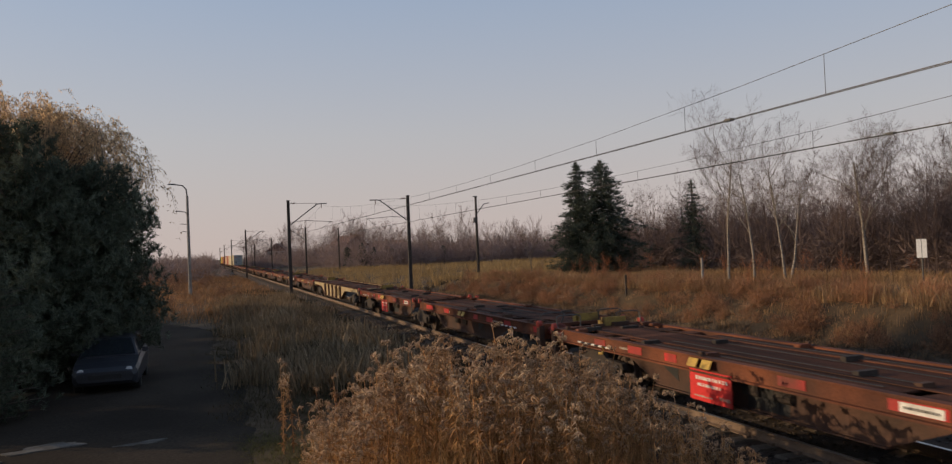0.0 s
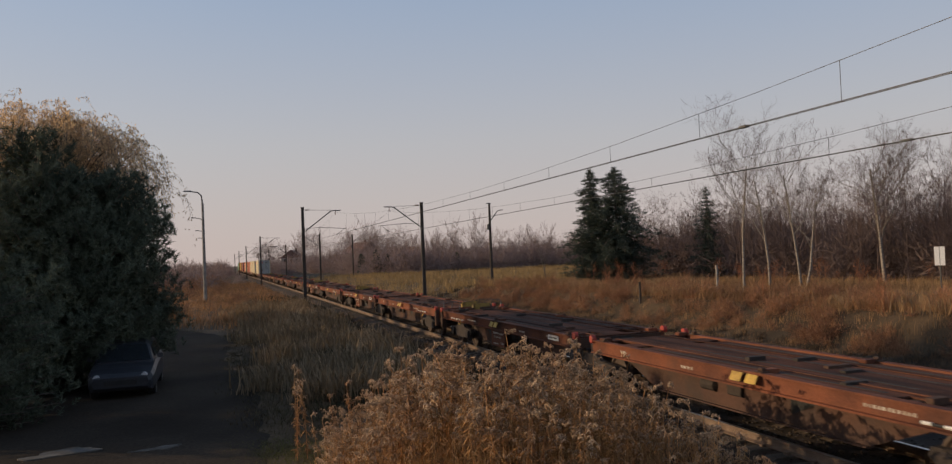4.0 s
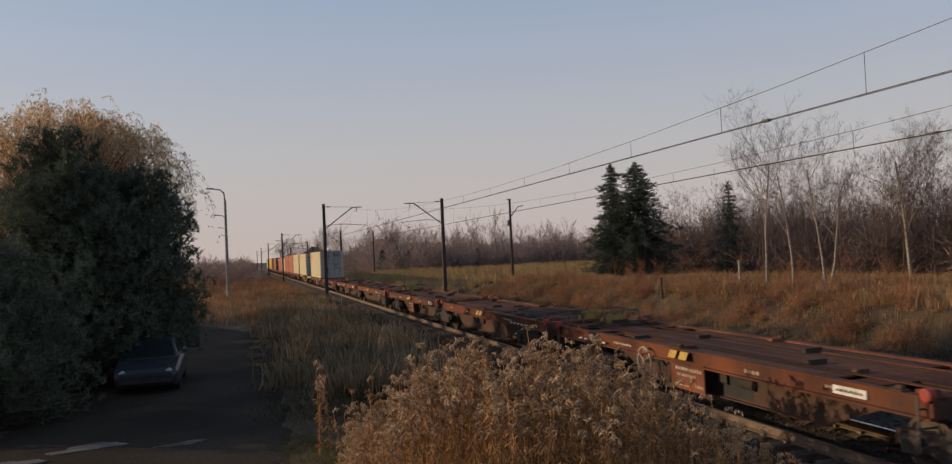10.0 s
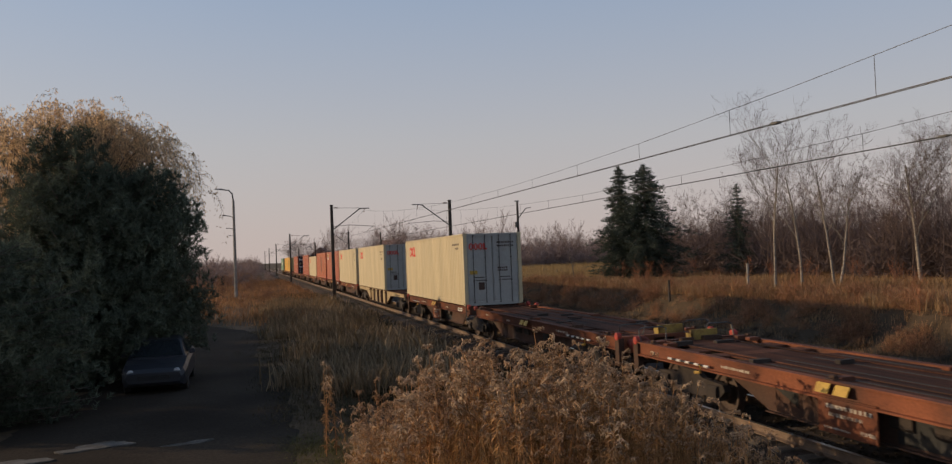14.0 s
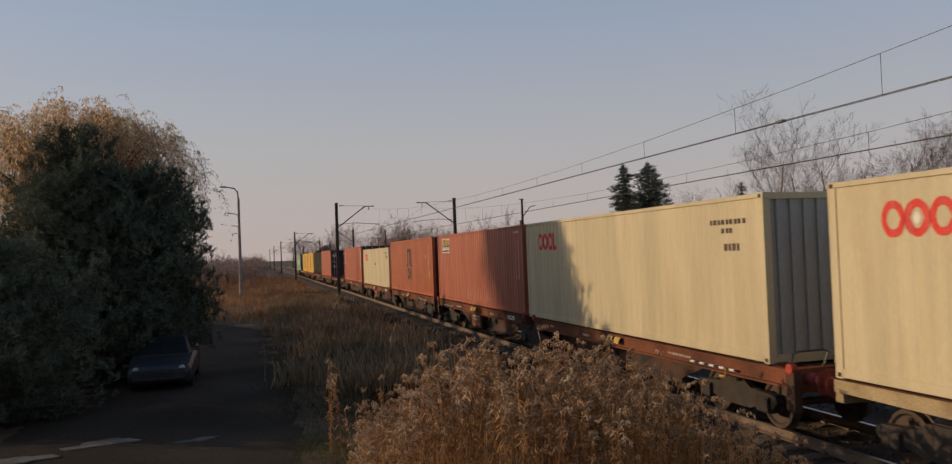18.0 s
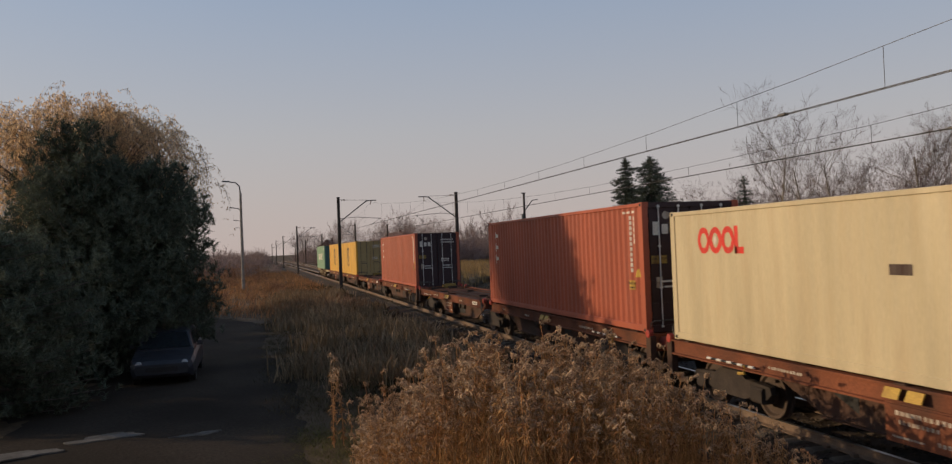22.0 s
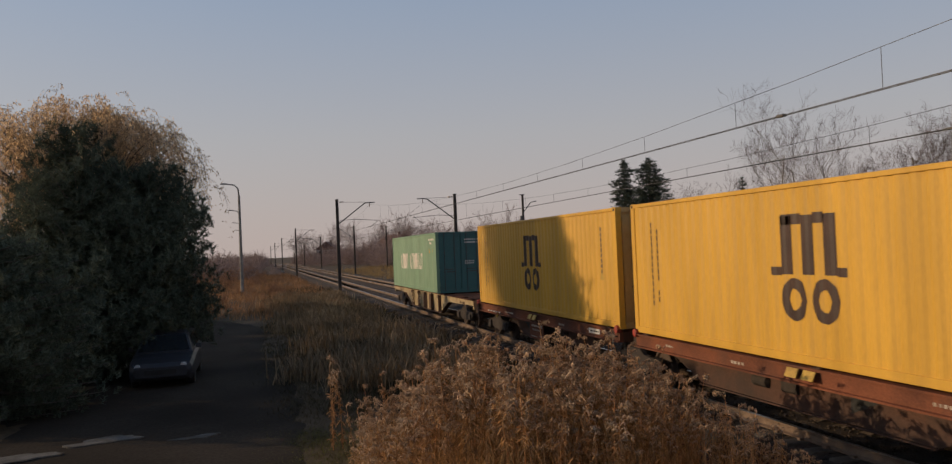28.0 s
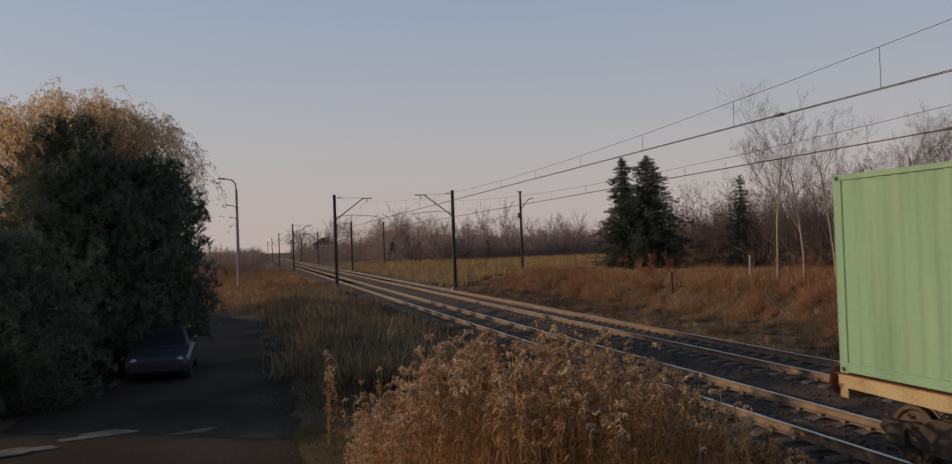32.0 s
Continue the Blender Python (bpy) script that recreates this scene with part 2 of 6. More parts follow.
def fast_mesh(name, verts, tris, material):
    """A mesh from arrays of vertices (n, 3) and triangles (m, 3)."""
    verts, tris = np.asarray(verts, dtype=np.float32), np.asarray(tris, dtype=np.int32)
    me = bpy.data.meshes.new(name)
    me.vertices.add(len(verts))
    me.vertices.foreach_set("co", verts.ravel())
    me.loops.add(tris.size)
    me.loops.foreach_set("vertex_index", tris.ravel())
    me.polygons.add(len(tris))
    me.polygons.foreach_set("loop_start", np.arange(0, tris.size, 3, dtype=np.int32))
    me.update(calc_edges=True)
    me.materials.append(material)
    return me


def part(name, shape, material, parent, label="", at=None, smooth=False):
    me = shape if isinstance(shape, bpy.types.Mesh) else shape.mesh(name, material, smooth)
    ob = new(name, me)
    ob.parent = parent
    if at is not None:
        ob.location = at
    return tagged(ob, label)


def thing(name, label, category, at=(0, 0, 0), group="", kind=""):
    ob = new(name)
    ob.location = at
    ob.empty_display_size = 0.3
    return tagged(ob, label, category, group, kind)


rng = np.random.default_rng(7)


def scatter(protos, places, turns, sizes):
    """Joins copies of proto meshes (verts, tris) into one pair of arrays."""
    vs, ts, n = [], [], 0
    for i, (p, a, s) in enumerate(zip(places, turns, sizes)):
        v, t = protos[i % len(protos)]
        c, si = math.cos(a), math.sin(a)
        w = np.empty_like(v)
        w[:, 0] = (v[:, 0] * c - v[:, 1] * si) * s + p[0]
        w[:, 1] = (v[:, 0] * si + v[:, 1] * c) * s + p[1]
        w[:, 2] = v[:, 2] * s + p[2]
        vs.append(w)
        ts.append(t + n)
        n += len(v)
    return np.concatenate(vs), np.concatenate(ts)


def smooth_step(a, b, x):
    t = np.clip((x - a) / (b - a), 0, 1)
    return t * t * (3 - 2 * t)


# ---- ground ----
def ground_z(x, y):
    """Height of the ground: lane, verge, track formation, ditch and the grassy bank beyond."""
    x, y = np.asarray(x, float), np.asarray(y, float)
    z = -0.30 + 0.0 * x
    near = 1 - smooth_step(13, 32, y)
    z = z + 0.30 * smooth_step(0.4, 3.0, x) * (1 - smooth_step(5.4, 7.2, x)) * (0.5 + 0.5 * near)
    z = z - 0.38 * smooth_step(5.4, 7.2, x)
    z = z - 0.15 * smooth_step(16, 18.5, x) * (1 - smooth_step(60, 110, y))
    bank = smooth_step(21.9 + 0.5 * np.sin(y * 0.37), 24.6 + 0.4 * np.sin(y * 0.23 + 1), x) * (1 - smooth_step(62, 100, y))
    z = z + 1.32 * bank
    z = z + 0.35 * smooth_step(60, 110, y) * smooth_step(17, 26, x)
    bumps = 0.07 * np.sin(x * 0.9 + 1.3 * np.sin(y * 0.31)) * np.cos(y * 0.7 + x * 0.23) + 0.05 * np.sin(x * 2.1 + y * 1.7)
    far = smooth_step(17, 20, x) + (1 - smooth_step(-6.5, -4.5, x)) + smooth_step(1.0, 2.0, x) * (1 - smooth_step(5.5, 6.5, x))
    return z + bumps * np.clip(far, 0, 1)


def grid_mesh(name, xs, ys, material, lift=0.0, zfun=ground_z):
    X, Y = np.meshgrid(xs, ys, indexing="ij")
    Z = zfun(X, Y) + lift
    v = np.stack([X.ravel(), Y.ravel(), Z.ravel()], -1)
    n, m = len(xs), len(ys)
    i = (np.arange(n - 1)[:, None] * m + np.arange(m - 1)[None, :]).ravel()
    t = np.concatenate([np.stack([i, i + m, i + m + 1], -1), np.stack([i, i + m + 1, i + 1], -1)])
    me = fast_mesh(name, v, t, material)
    me.polygons.foreach_set("use_smooth", [True] * len(me.polygons))
    return me


gx = np.concatenate([[-2500, -900, -300, -120, -60, -30, -18], np.arange(-12, 52, 0.6), [56, 62, 70, 85, 110, 160, 300, 900, 2500]])
gy = np.concatenate([[-2500, -600, -150, -50, -25, -12], np.arange(-6, 70, 0.7), np.arange(70, 130, 3.0), [140, 155, 180, 220, 300, 450, 700, 1200, 2500]])
tagged(new("ground", grid_mesh("ground", gx, gy, M_ground)), "dry brown grass and bare earth beside the railway", "ground", kind="structure")
lane_x = lambda s, y: -1.7 + s * (2.0 + 0.25 * np.sin(y * 0.35)) + np.maximum(s, 0) * 0.6 + np.minimum(s, 0) * 5.0 * (1 - smooth_step(20, 34, y)) + 0.25 * np.sin(y * 0.13) - 0.022 * np.maximum(0, y - 38) ** 2


def lane_mesh():
    s = np.linspace(-1, 1, 9)
    ys = np.arange(4, 60, 0.7)
    S, Y = np.meshgrid(s, ys, indexing="ij")
    X = lane_x(S, Y) + np.where(abs(S) > 0.95, 0.12 * np.sin(Y * 2.3) + 0.1 * np.sin(Y * 5.1), 0)
    rut = -0.03 * np.exp(-((abs(S) - 0.45) / 0.16) ** 2)
    Z = ground_z(X, Y) + 0.03 + rut - 0.05 * (abs(S) > 0.95)
    n, m = S.shape
    i = (np.arange(n - 1)[:, None] * m + np.arange(m - 1)[None, :]).ravel()
    t = np.concatenate([np.stack([i, i + m, i + m + 1], -1), np.stack([i, i + m + 1, i + 1], -1)])
    return fast_mesh("lane", np.stack([X.ravel(), Y.ravel(), Z.ravel()], -1), t, M_lane)


tagged(new("road", lane_mesh()), "bare dirt lane with worn ruts beside the track", "road", kind="structure")

# ---- track ----
Y0, Y1 = -30.0, 420.0


def ballast_z(x, y):
    d = np.minimum(abs(x - TX), abs(x - FX))
    z = -0.20 - 0.012 * np.sin(x * 3.1 + y * 1.7)
    gap = np.where((x > TX) & (x < FX), smooth_step(1.3, 1.95, d) * 0.12, smooth_step(1.55, 2.6, d) * 0.62)
    return z - gap + 0.014 * np.sin(x * 5.3 + y * 2.1) * np.sin(y * 2.3 - x * 2)


bx = np.linspace(TX - 2.6, FX + 2.6, 46)
by = np.concatenate([np.arange(-6, 60, 0.35), np.arange(60, 421, 6.0)])
tagged(new("trackbed", grid_mesh("trackbed", bx, by, M_ballast, 0.0, ballast_z)), "grey brown crushed stone ballast under two tracks", "ballast", kind="structure")


def rail_shape(y0, y1):
    s = Shape()
    prof = [(-0.07, -0.17), (0.07, -0.17), (0.07, -0.155), (0.012, -0.13), (0.010, -0.045), (0.036, -0.03), (0.036, -0.004),
            (-0.036, -0.004), (-0.036, -0.03), (-0.010, -0.045), (-0.012, -0.13), (-0.07, -0.155)]
    return s.prism(prof, y0, y1)


rail_me = rail_shape(Y0, Y1).mesh("rail", M_rail)
head_me = Shape().box(-0.033, 0.033, Y0, Y1, -0.004, 0.0).mesh("running_surface", M_railtop)
track_near = thing("track_near", "railway track on concrete sleepers, polished rails", "railway track", (TX, 0, 0), "tracks", "structure")
track_far = thing("track_far", "second railway track, rusty web and shiny rail heads", "railway track", (FX, 0, 0), "tracks", "structure")
sl = Shape()
ring = [(-1.25, -0.36), (1.25, -0.36), (1.25, -0.21), (1.15, -0.165), (0.55, -0.172), (0.35, -0.21), (-0.35, -0.21), (-0.55, -0.172), (-1.15, -0.165), (-1.25, -0.21)]
sl.prism(ring, -0.13, 0.13)
sleeper_me = sl.mesh("sleeper", M_sleeper)
cl = Shape()
for sx in (-0.7535, 0.7535):
    for o in (-0.1, 0.1):
        cl.box(sx + o - 0.035, sx + o + 0.035, -0.05, 0.05, -0.168, -0.125)
clip_me = cl.mesh("rail_clip", M_rail)
for tr_ob in (track_near, track_far):
    for sx in (-0.7535, 0.7535):
        r_ob = part("rail", rail_me, M_rail, tr_ob, at=(sx, 0, 0))
        part("running_surface", head_me, M_railtop, r_ob, "polished rail head")
    for i in range(118):
        y = 6.0 + i * 0.62
        s_ob = part("sleeper", sleeper_me, M_sleeper, tr_ob, at=(0, y, 0))
        if y < 34:
            part("rail_clip", clip_me, M_rail, s_ob)
    sv = np.array(sl.v)
    sf = np.array([(f[0], f[i], f[i + 1]) for f in sl.f for i in range(1, len(f) - 1)])
    ys = 6.0 + np.arange(118, 420) * 0.62
    v, t = scatter([(sv, sf)], [(0, y, 0) for y in ys], [0] * len(ys), [1] * len(ys))
    ob = part("far_sleepers", fast_mesh("far_sleepers", v, t, M_sleeper), M_sleeper, tr_ob)
    tagged(ob, kind="stuff")


def stone_protos():
    out = []
    for k in range(6):
        bm = bmesh.new()
        bmesh.ops.create_icosphere(bm, subdivisions=1, radius=1.0)
        v = np.array([list(p.co) for p in bm.verts])
        t = np.array([[q.index for q in f.verts] for f in bm.faces])
        bm.free()
        v *= rng.uniform(0.6, 1.25, (len(v), 1))
        v *= np.array([1.2, 0.9, 0.65])
        out.append((v, t))
    return out


def ballast_stones():
    n = 9000
    x = rng.uniform(TX - 2.5, FX + 2.0, n)
    y = 6 + 34 * rng.random(n) ** 1.5
    d = np.minimum(abs(x - TX), abs(x - FX))
    keep = (abs(d - 0.7535) > 0.13)
    x, y, d = x[keep], y[keep], d[keep]
    z = ballast_z(x, y) + 0.005
    return scatter(stone_protos(), np.stack([x, y, z], -1), rng.uniform(0, 6.28, len(x)), rng.uniform(0.02, 0.045, len(x)))


v, t = ballast_stones()
tagged(new("ballast_stones", fast_mesh("ballast_stones", v, t, M_stone)), "loose crushed stones between the sleepers", "ballast", kind="stuff")


# ---- overhead line ----
MAST_Y = [-9.5, 67.5, 137.0, 206.0, 275.0, 344.0]


def mast(side):
    """A line mast with its cantilever; side is the way towards the track."""
    m = thing("catenary_mast", "dark slender railway mast with a bracket over the track", "mast", group="masts along the line")
    col = Shape()
    col.prism([(-0.14, -0.0), (0.14, -0.0), (0.11, 8.35), (-0.11, 8.35)], -0.11, 0.11)
    part("column", col, M_mast, m, at=(0, 0, -0.6))
    part("foundation", Shape().box(-0.3, 0.3, -0.3, 0.3, -0.7, -0.05, 0.04), M_concrete, m, "concrete foundation block", at=(0, 0, -0.15))
    s = side
    part("raking_strut", Shape().tube([(s * 0.1, 0, 5.75), (s * 2.35, 0, 7.45)], 0.045, 8), M_steel, m)
    part("top_arm", Shape().tube([(s * 2.2, 0, 7.4), (s * 2.55, 0, 7.47), (s * 3.15, 0, 7.47)], 0.04, 8), M_steel, m)
    part("stay", Shape().tube([(s * 0.1, 0, 7.55), (s * 2.4, 0, 7.5)], 0.014, 5), M_wire, m)
    ins = Shape()
    for k in range(5):
        ins.lathe([(-0.025, 0.03), (0.0, 0.075), (0.025, 0.03)], (s * (0.25 + 0.07 * k), 0, 7.56), "x", 10)
    part("insulator", ins, M_porcelain, m, "brown ribbed insulator")
    part("registration_arm", Shape().tube([(s * 0.1, 0, 6.0), (s * 1.4, 0, 6.1), (s * 3.5, 0, 5.95)], 0.022, 6), M_steel, m)
    part("steady_arm", Shape().tube([(s * 3.4, 0, 5.95), (s * 2.9, 0, 5.55), (s * 2.7, 0, 5.47)], 0.015, 5), M_steel, m)
    part("hanger", Shape().tube([(s * 2.7, 0, 7.45), (s * 2.7, 0, 7.12)], 0.03, 6), M_porcelain, m)
    part("cap", Shape().box(-0.13, 0.13, -0.13, 0.13, 7.74, 7.8), M_steel, m)
    return m


mast_left, mast_right = mast(1), mast(-1)
mast_left.location, mast_right.location = (TX - 2.7, MAST_Y[1], 0), (FX + 2.7, MAST_Y[1] - 3.2, 0)
for y in MAST_Y[:1] + MAST_Y[2:]:
    copy_thing(mast_left, pose(TX - 2.7, y, 0))
    copy_thing(mast_right, pose(FX + 2.7, y - 3.2, 0))


def wires(x0, shift, zc):
    w = thing("overhead_wire", "overhead contact wire hung from its carrier wire by droppers", "overhead line", (x0, 0, 0), "overhead lines")
    con = Shape()
    for dx in (-0.04, 0.04):
        con.tube([(dx, -40, zc), (dx, 420, zc)], 0.008, 5)
    part("contact_wire", con, M_wire, w)
    car, drops = Shape(), []
    for a, b in zip(MAST_Y[:-1], MAST_Y[1:]):
        pts = []
        for i in range(15):
            q = i / 14
            z = zc + 0.27 + 1.6 * (2 * q - 1) ** 2
            pts.append((0, a + shift + (b - a) * q, z))
        car.tube(pts, 0.0055, 5, caps=False)
        if a < 200:
            y = a + shift + 4.0
            while y < b + shift - 2:
                q = (y - a - shift) / (b - a)
                drops.append((y, zc + 0.27 + 1.6 * (2 * q - 1) ** 2))
                y += 3.95
    part("carrier_wire", car, M_wire, w)
    for y, z in drops:
        part("dropper", Shape().tube([(0, y, zc), (0, y, z)], 0.005, 4), M_wire, w)
    part("wire_clamp", Shape().box(-0.05, 0.05, 12.7, 12.9, zc - 0.02, zc + 0.03, 0.01), M_steel, w)
    return w


wires(TX, 0.0, 5.45)
wires(FX, -3.2, 5.22)


# ---- the train ----
V_KNOTS = [14.9, 15.04, 14.81, 14.3, 13.22, 11.94, 10.9, 10.13, 9.55]     # m/s every 4 s, slowing down


def travelled(t):
    """Metres that the train has gone at t seconds."""
    s, k = 0.0, 0
    while t > 4 * (k + 1) and k < 7:
        s += 2 * (V_KNOTS[k] + V_KNOTS[k + 1])
        k += 1
    q = t - 4 * k
    return s + q * (V_KNOTS[k] + (V_KNOTS[k + 1] - V_KNOTS[k]) * q / 8)


rolling, wheelsets = [], []        # (thing, its place along the train), and the wheelsets with their local places
DECK = 1.165


def bogie(parent, y):
    s = Shape()
    for x in (-1.0, 1.0):
        s.plate([(-1.25, 0.5), (-1.1, 0.38), (-0.7, 0.38), (-0.45, 0.3), (0.45, 0.3), (0.7, 0.38), (1.1, 0.38), (1.25, 0.5), (1.2, 0.62), (0.5, 0.66), (0.3, 0.78), (-0.3, 0.78), (-0.5, 0.66), (-1.2, 0.62)], x - 0.06, x + 0.06)
    s.box(-1.0, 1.0, -0.22, 0.22, 0.42, 0.8)
    b = part("bogie", s, M_under, parent, "dark dusty steel bogie", at=(0, y, 0))
    for o in (-0.9, 0.9):
        for x in (-1.0, 1.0):
            part("axle_box", Shape().box(x - 0.13, x + 0.13, o - 0.16, o + 0.16, 0.3, 0.58, 0.04), M_under, b)
            spr = Shape()
            for k in range(4):
                spr.lathe([(-0.02, 0.05), (0, 0.075), (0.02, 0.05)], (x, o + (0.24 if o < 0 else -0.24), 0.5 + 0.05 * k), "z", 8)
            part("spring", spr, M_under, b)
        w = Shape()
        for x, d in ((-0.75, 1), (0.75, -1)):
            w.lathe([(x + d * 0.09, 0.445), (x + d * 0.06, 0.445), (x + d * 0.055, 0.42), (x - d * 0.05, 0.41), (x - d * 0.05, 0.36), (x - d * 0.01, 0.33), (x - d * 0.01, 0.15), (x - d * 0.1, 0.12), (x - d * 0.1, 0.05)], (0, 0, 0), "x", 24)
            w.box(x - d * 0.05 - 0.005, x - d * 0.05 + 0.005, -0.03, 0.03, 0.16, 0.32)
        w.lathe([(-0.98, 0.07), (0.98, 0.07)], (0, 0, 0), "x", 12)
        ws = part("wheelset", w, M_wheel, b, "worn steel wheels on an axle", at=(0, o, 0.42))
        wheelsets.append((ws, o))
    return b


def buffers(parent, y, d):
    for x in (-0.88, 0.88):
        s = Shape().lathe([(0, 0.11), (d * 0.32, 0.11), (d * 0.32, 0.075), (d * 0.56, 0.075), (d * 0.57, 0.2), (d * 0.6, 0.23), (d * 0.615, 0.2)], (x, y, 1.0), "y", 14)
        part("buffer", s, M_buffer, parent, "round faded red steel buffer")
    part("coupling", Shape().box(-0.06, 0.06, min(y, y + d * 0.6), max(y, y + d * 0.6), 0.86, 0.98).box(-0.12, 0.12, min(y, y + d * 0.15), max(y, y + d * 0.15), 0.75, 1.05), M_under, parent)


def deck_panels(parent, y0, y1, holes, half=1.06, mat_=M_deck_rust):
    """Deck plating with openings: cross strips and side strips of plate, joined per bay."""
    edges = [y0] + [e for h in holes for e in h] + [y1]
    for i in range(0, len(edges) - 1, 2):
        part("deck_plate", Shape().box(-half, half, edges[i], edges[i + 1], DECK - 0.055, DECK - 0.025), mat_, parent)
    for k, (a, b) in enumerate(holes):
        w = 0.3 + 0.12 * ((k * 7) % 5)
        part("deck_strip", Shape().box(-w, w, a, b, DECK - 0.056, DECK - 0.026), mat_, parent)


def marks(parent, x, y, z, w, h, n, mat_=None, two=False):
    """Lettering too small to read: a row of short bars on the side sill."""
    s = Shape()
    r = random.Random(int(y * 100) + n)
    q = y
    for i in range(n):
        l = w / n * r.uniform(0.45, 0.85)
        s.box(x - 0.004, x, q, q + l, z, z + h * r.uniform(0.8, 1))
        q += w / n
    return tagged(part("lettering_strip", s, mat_ or M_stencil, parent, "faded white lettering bars"), kind="stuff")


def unit(wagon, y0, flip, sill_mat, inspection, bright):
    """One half of an articulated container wagon: 12.25 m of frame from y0; flip: its outer end lies at the far end."""
    L = 12.25
    f = lambda a: y0 + (L - a if flip else a)
    lo = lambda a, b: (min(f(a), f(b)), max(f(a), f(b)))
    for x in (-1.19, 1.19):
        s = Shape()
        o = 1 if x > 0 else -1
        prof = [(x + o * 0.075, DECK - 0.30), (x + o * 0.075, DECK - 0.27), (x + o * 0.02, DECK - 0.26), (x + o * 0.02, DECK - 0.045), (x + o * 0.075, DECK - 0.03), (x + o * 0.075, DECK),
                (x - o * 0.075, DECK), (x - o * 0.075, DECK - 0.30)]
        if o > 0:
            prof = prof[::-1]
        s.prism(prof, y0, y0 + L)
        part("side_sill", s, M_sill_rust, wagon)
        a0, a1 = (2.9, 11.3)
        y_a, y_b = lo(a0, a1)
        out = [(y_a, DECK - 0.26), (y_b, DECK - 0.26), (y_b - 0.15, DECK - 0.36), (y_b - 1.3, 0.36), (y_a + 1.3, 0.36), (y_a + 0.15, DECK - 0.36)]
        part("belly_plate", Shape().plate(out, x - o * 0.30, x - o * 0.27), M_belly, wagon)
        part("belly_flange", Shape().box(min(x - o * 0.34, x - o * 0.2), max(x - o * 0.34, x - o * 0.2), y_a + 1.3, y_b - 1.3, 0.335, 0.36), M_belly, wagon)
    # plate deck, pierced towards both ends
    hole_a = [(0.75, 1.55), (2.1, 2.5), (2.9, 3.6), (10.3, 10.6), (11.15, 11.9)]
    deck_panels(wagon, y0 + 0.05, y0 + L - 0.05, sorted(lo(a, b) for a, b in hole_a))
    # thin dark strips on the plate draw the shade of lengthwise grooves
    for a, b, x in ((3.9, 9.9, -0.86), (3.9, 9.9, -0.3), (3.9, 9.9, 0.3), (3.9, 9.9, 0.86)):
        ya, yb = lo(a, b)
        part("deck_groove", Shape().box(x - 0.035, x + 0.035, ya, yb, DECK - 0.025, DECK - 0.019), M_under, wagon, "dark strip laid along the deck for the shade of a groove")
    for a in (0.1, 3.45, 6.4, 9.3, 12.15):
        y = f(a)
        part("cross_beam", Shape().box(-1.12, 1.12, y - 0.08, y + 0.08, DECK - 0.3, DECK - 0.06), M_rib, wagon)
    part("centre_sill", Shape().box(-0.28, 0.28, y0, y0 + L, 0.72, DECK - 0.07), M_under, wagon)
    for a in (0.62, 6.15, 11.7):
        for x in (-1.17, 1.17):
            y = f(a)
            part("container_spigot", Shape().box(x - 0.085, x + 0.085, y - 0.1, y + 0.1, DECK, DECK + 0.02, 0.006).box(x - 0.04, x + 0.04, y - 0.05, y + 0.05, DECK + 0.02, DECK + 0.075, 0.015), M_rib, wagon)
    if bright:
        for a, l in ((0.15, 0.25), (2.1, 0.5), (3.6, 0.55), (5.0, 0.4), (8.2, 0.6), (10.3, 0.9)):
            ya, yb = lo(a, a + l)
            part("red_patch", Shape().box(-1.222, -1.211, ya, yb, DECK - 0.22, DECK - 0.07), M_sill_red, wagon, "bright red painted patch on the sill")
    for a in (0.5, 0.95, 6.1, 11.9):
        for x in (-1.0, 1.0):
            ya, yb = lo(a, a + 0.16)
            part("spigot_block", Shape().box(x - 0.13, x + 0.13, ya, yb, DECK - 0.03, DECK + 0.045, 0.02), M_sill_rust, wagon)
    for x in (-0.62, 0.62):
        part("deck_rib", Shape().box(x - 0.05, x + 0.05, y0 + 0.1, y0 + L - 0.1, DECK - 0.026, DECK - 0.004, 0.008), M_deck_rust, wagon)
    # loose fittings that stand up from the deck
    rr = random.Random(int(y0 * 10) + 3)
    for k in range(9):
        y, x = f(rr.uniform(0.3, 11.9)), rr.uniform(-1.0, 1.0)
        part("deck_fitting", Shape().box(x - rr.uniform(0.05, 0.3), x + rr.uniform(0.05, 0.3), y - 0.06, y + 0.06, DECK - 0.03, DECK + rr.uniform(0.01, 0.07), 0.008), M_under if k % 3 else M_rib, wagon)
    # end frame with red corner posts
    for x in (-1.2, 1.2):
        ya, yb = lo(-0.14, 0.06)
        part("corner_post", Shape().box(x - 0.07, x + 0.07, ya, yb, 0.5 if x < 0 else 0.8, DECK - 0.02, 0.02), M_rib, wagon)
        for yc in (0.5 * (ya + yb), f(L - 0.05)):
            part("red_end_cap", Shape().lathe([(-0.06, 0.07), (-0.05, 0.09), (0.05, 0.09), (0.06, 0.07)], (x + (0.03 if x > 0 else -0.03), yc, DECK + 0.02), "x", 12), M_redcap, wagon, "round faded red end marker")
        hoop = Shape().tube([(x * 0.98, f(0.05), DECK + 0.0), (x * 0.98, f(-0.03), DECK + 0.25), (x * 0.9, f(-0.04), DECK + 0.29), (x * 0.5, f(-0.04), DECK + 0.29), (x * 0.42, f(-0.03), DECK + 0.25), (x * 0.46, f(0.05), DECK)], 0.018, 6)
        part("handrail", hoop, M_steel, wagon, "bent tube handrail")
    ya, yb = lo(0.0, 0.16)
    part("end_beam", Shape().box(-1.1, 1.1, ya, yb, 0.78, DECK, 0.02), M_sill_rust, wagon)
    ya, yb = lo(0.2, 0.26)
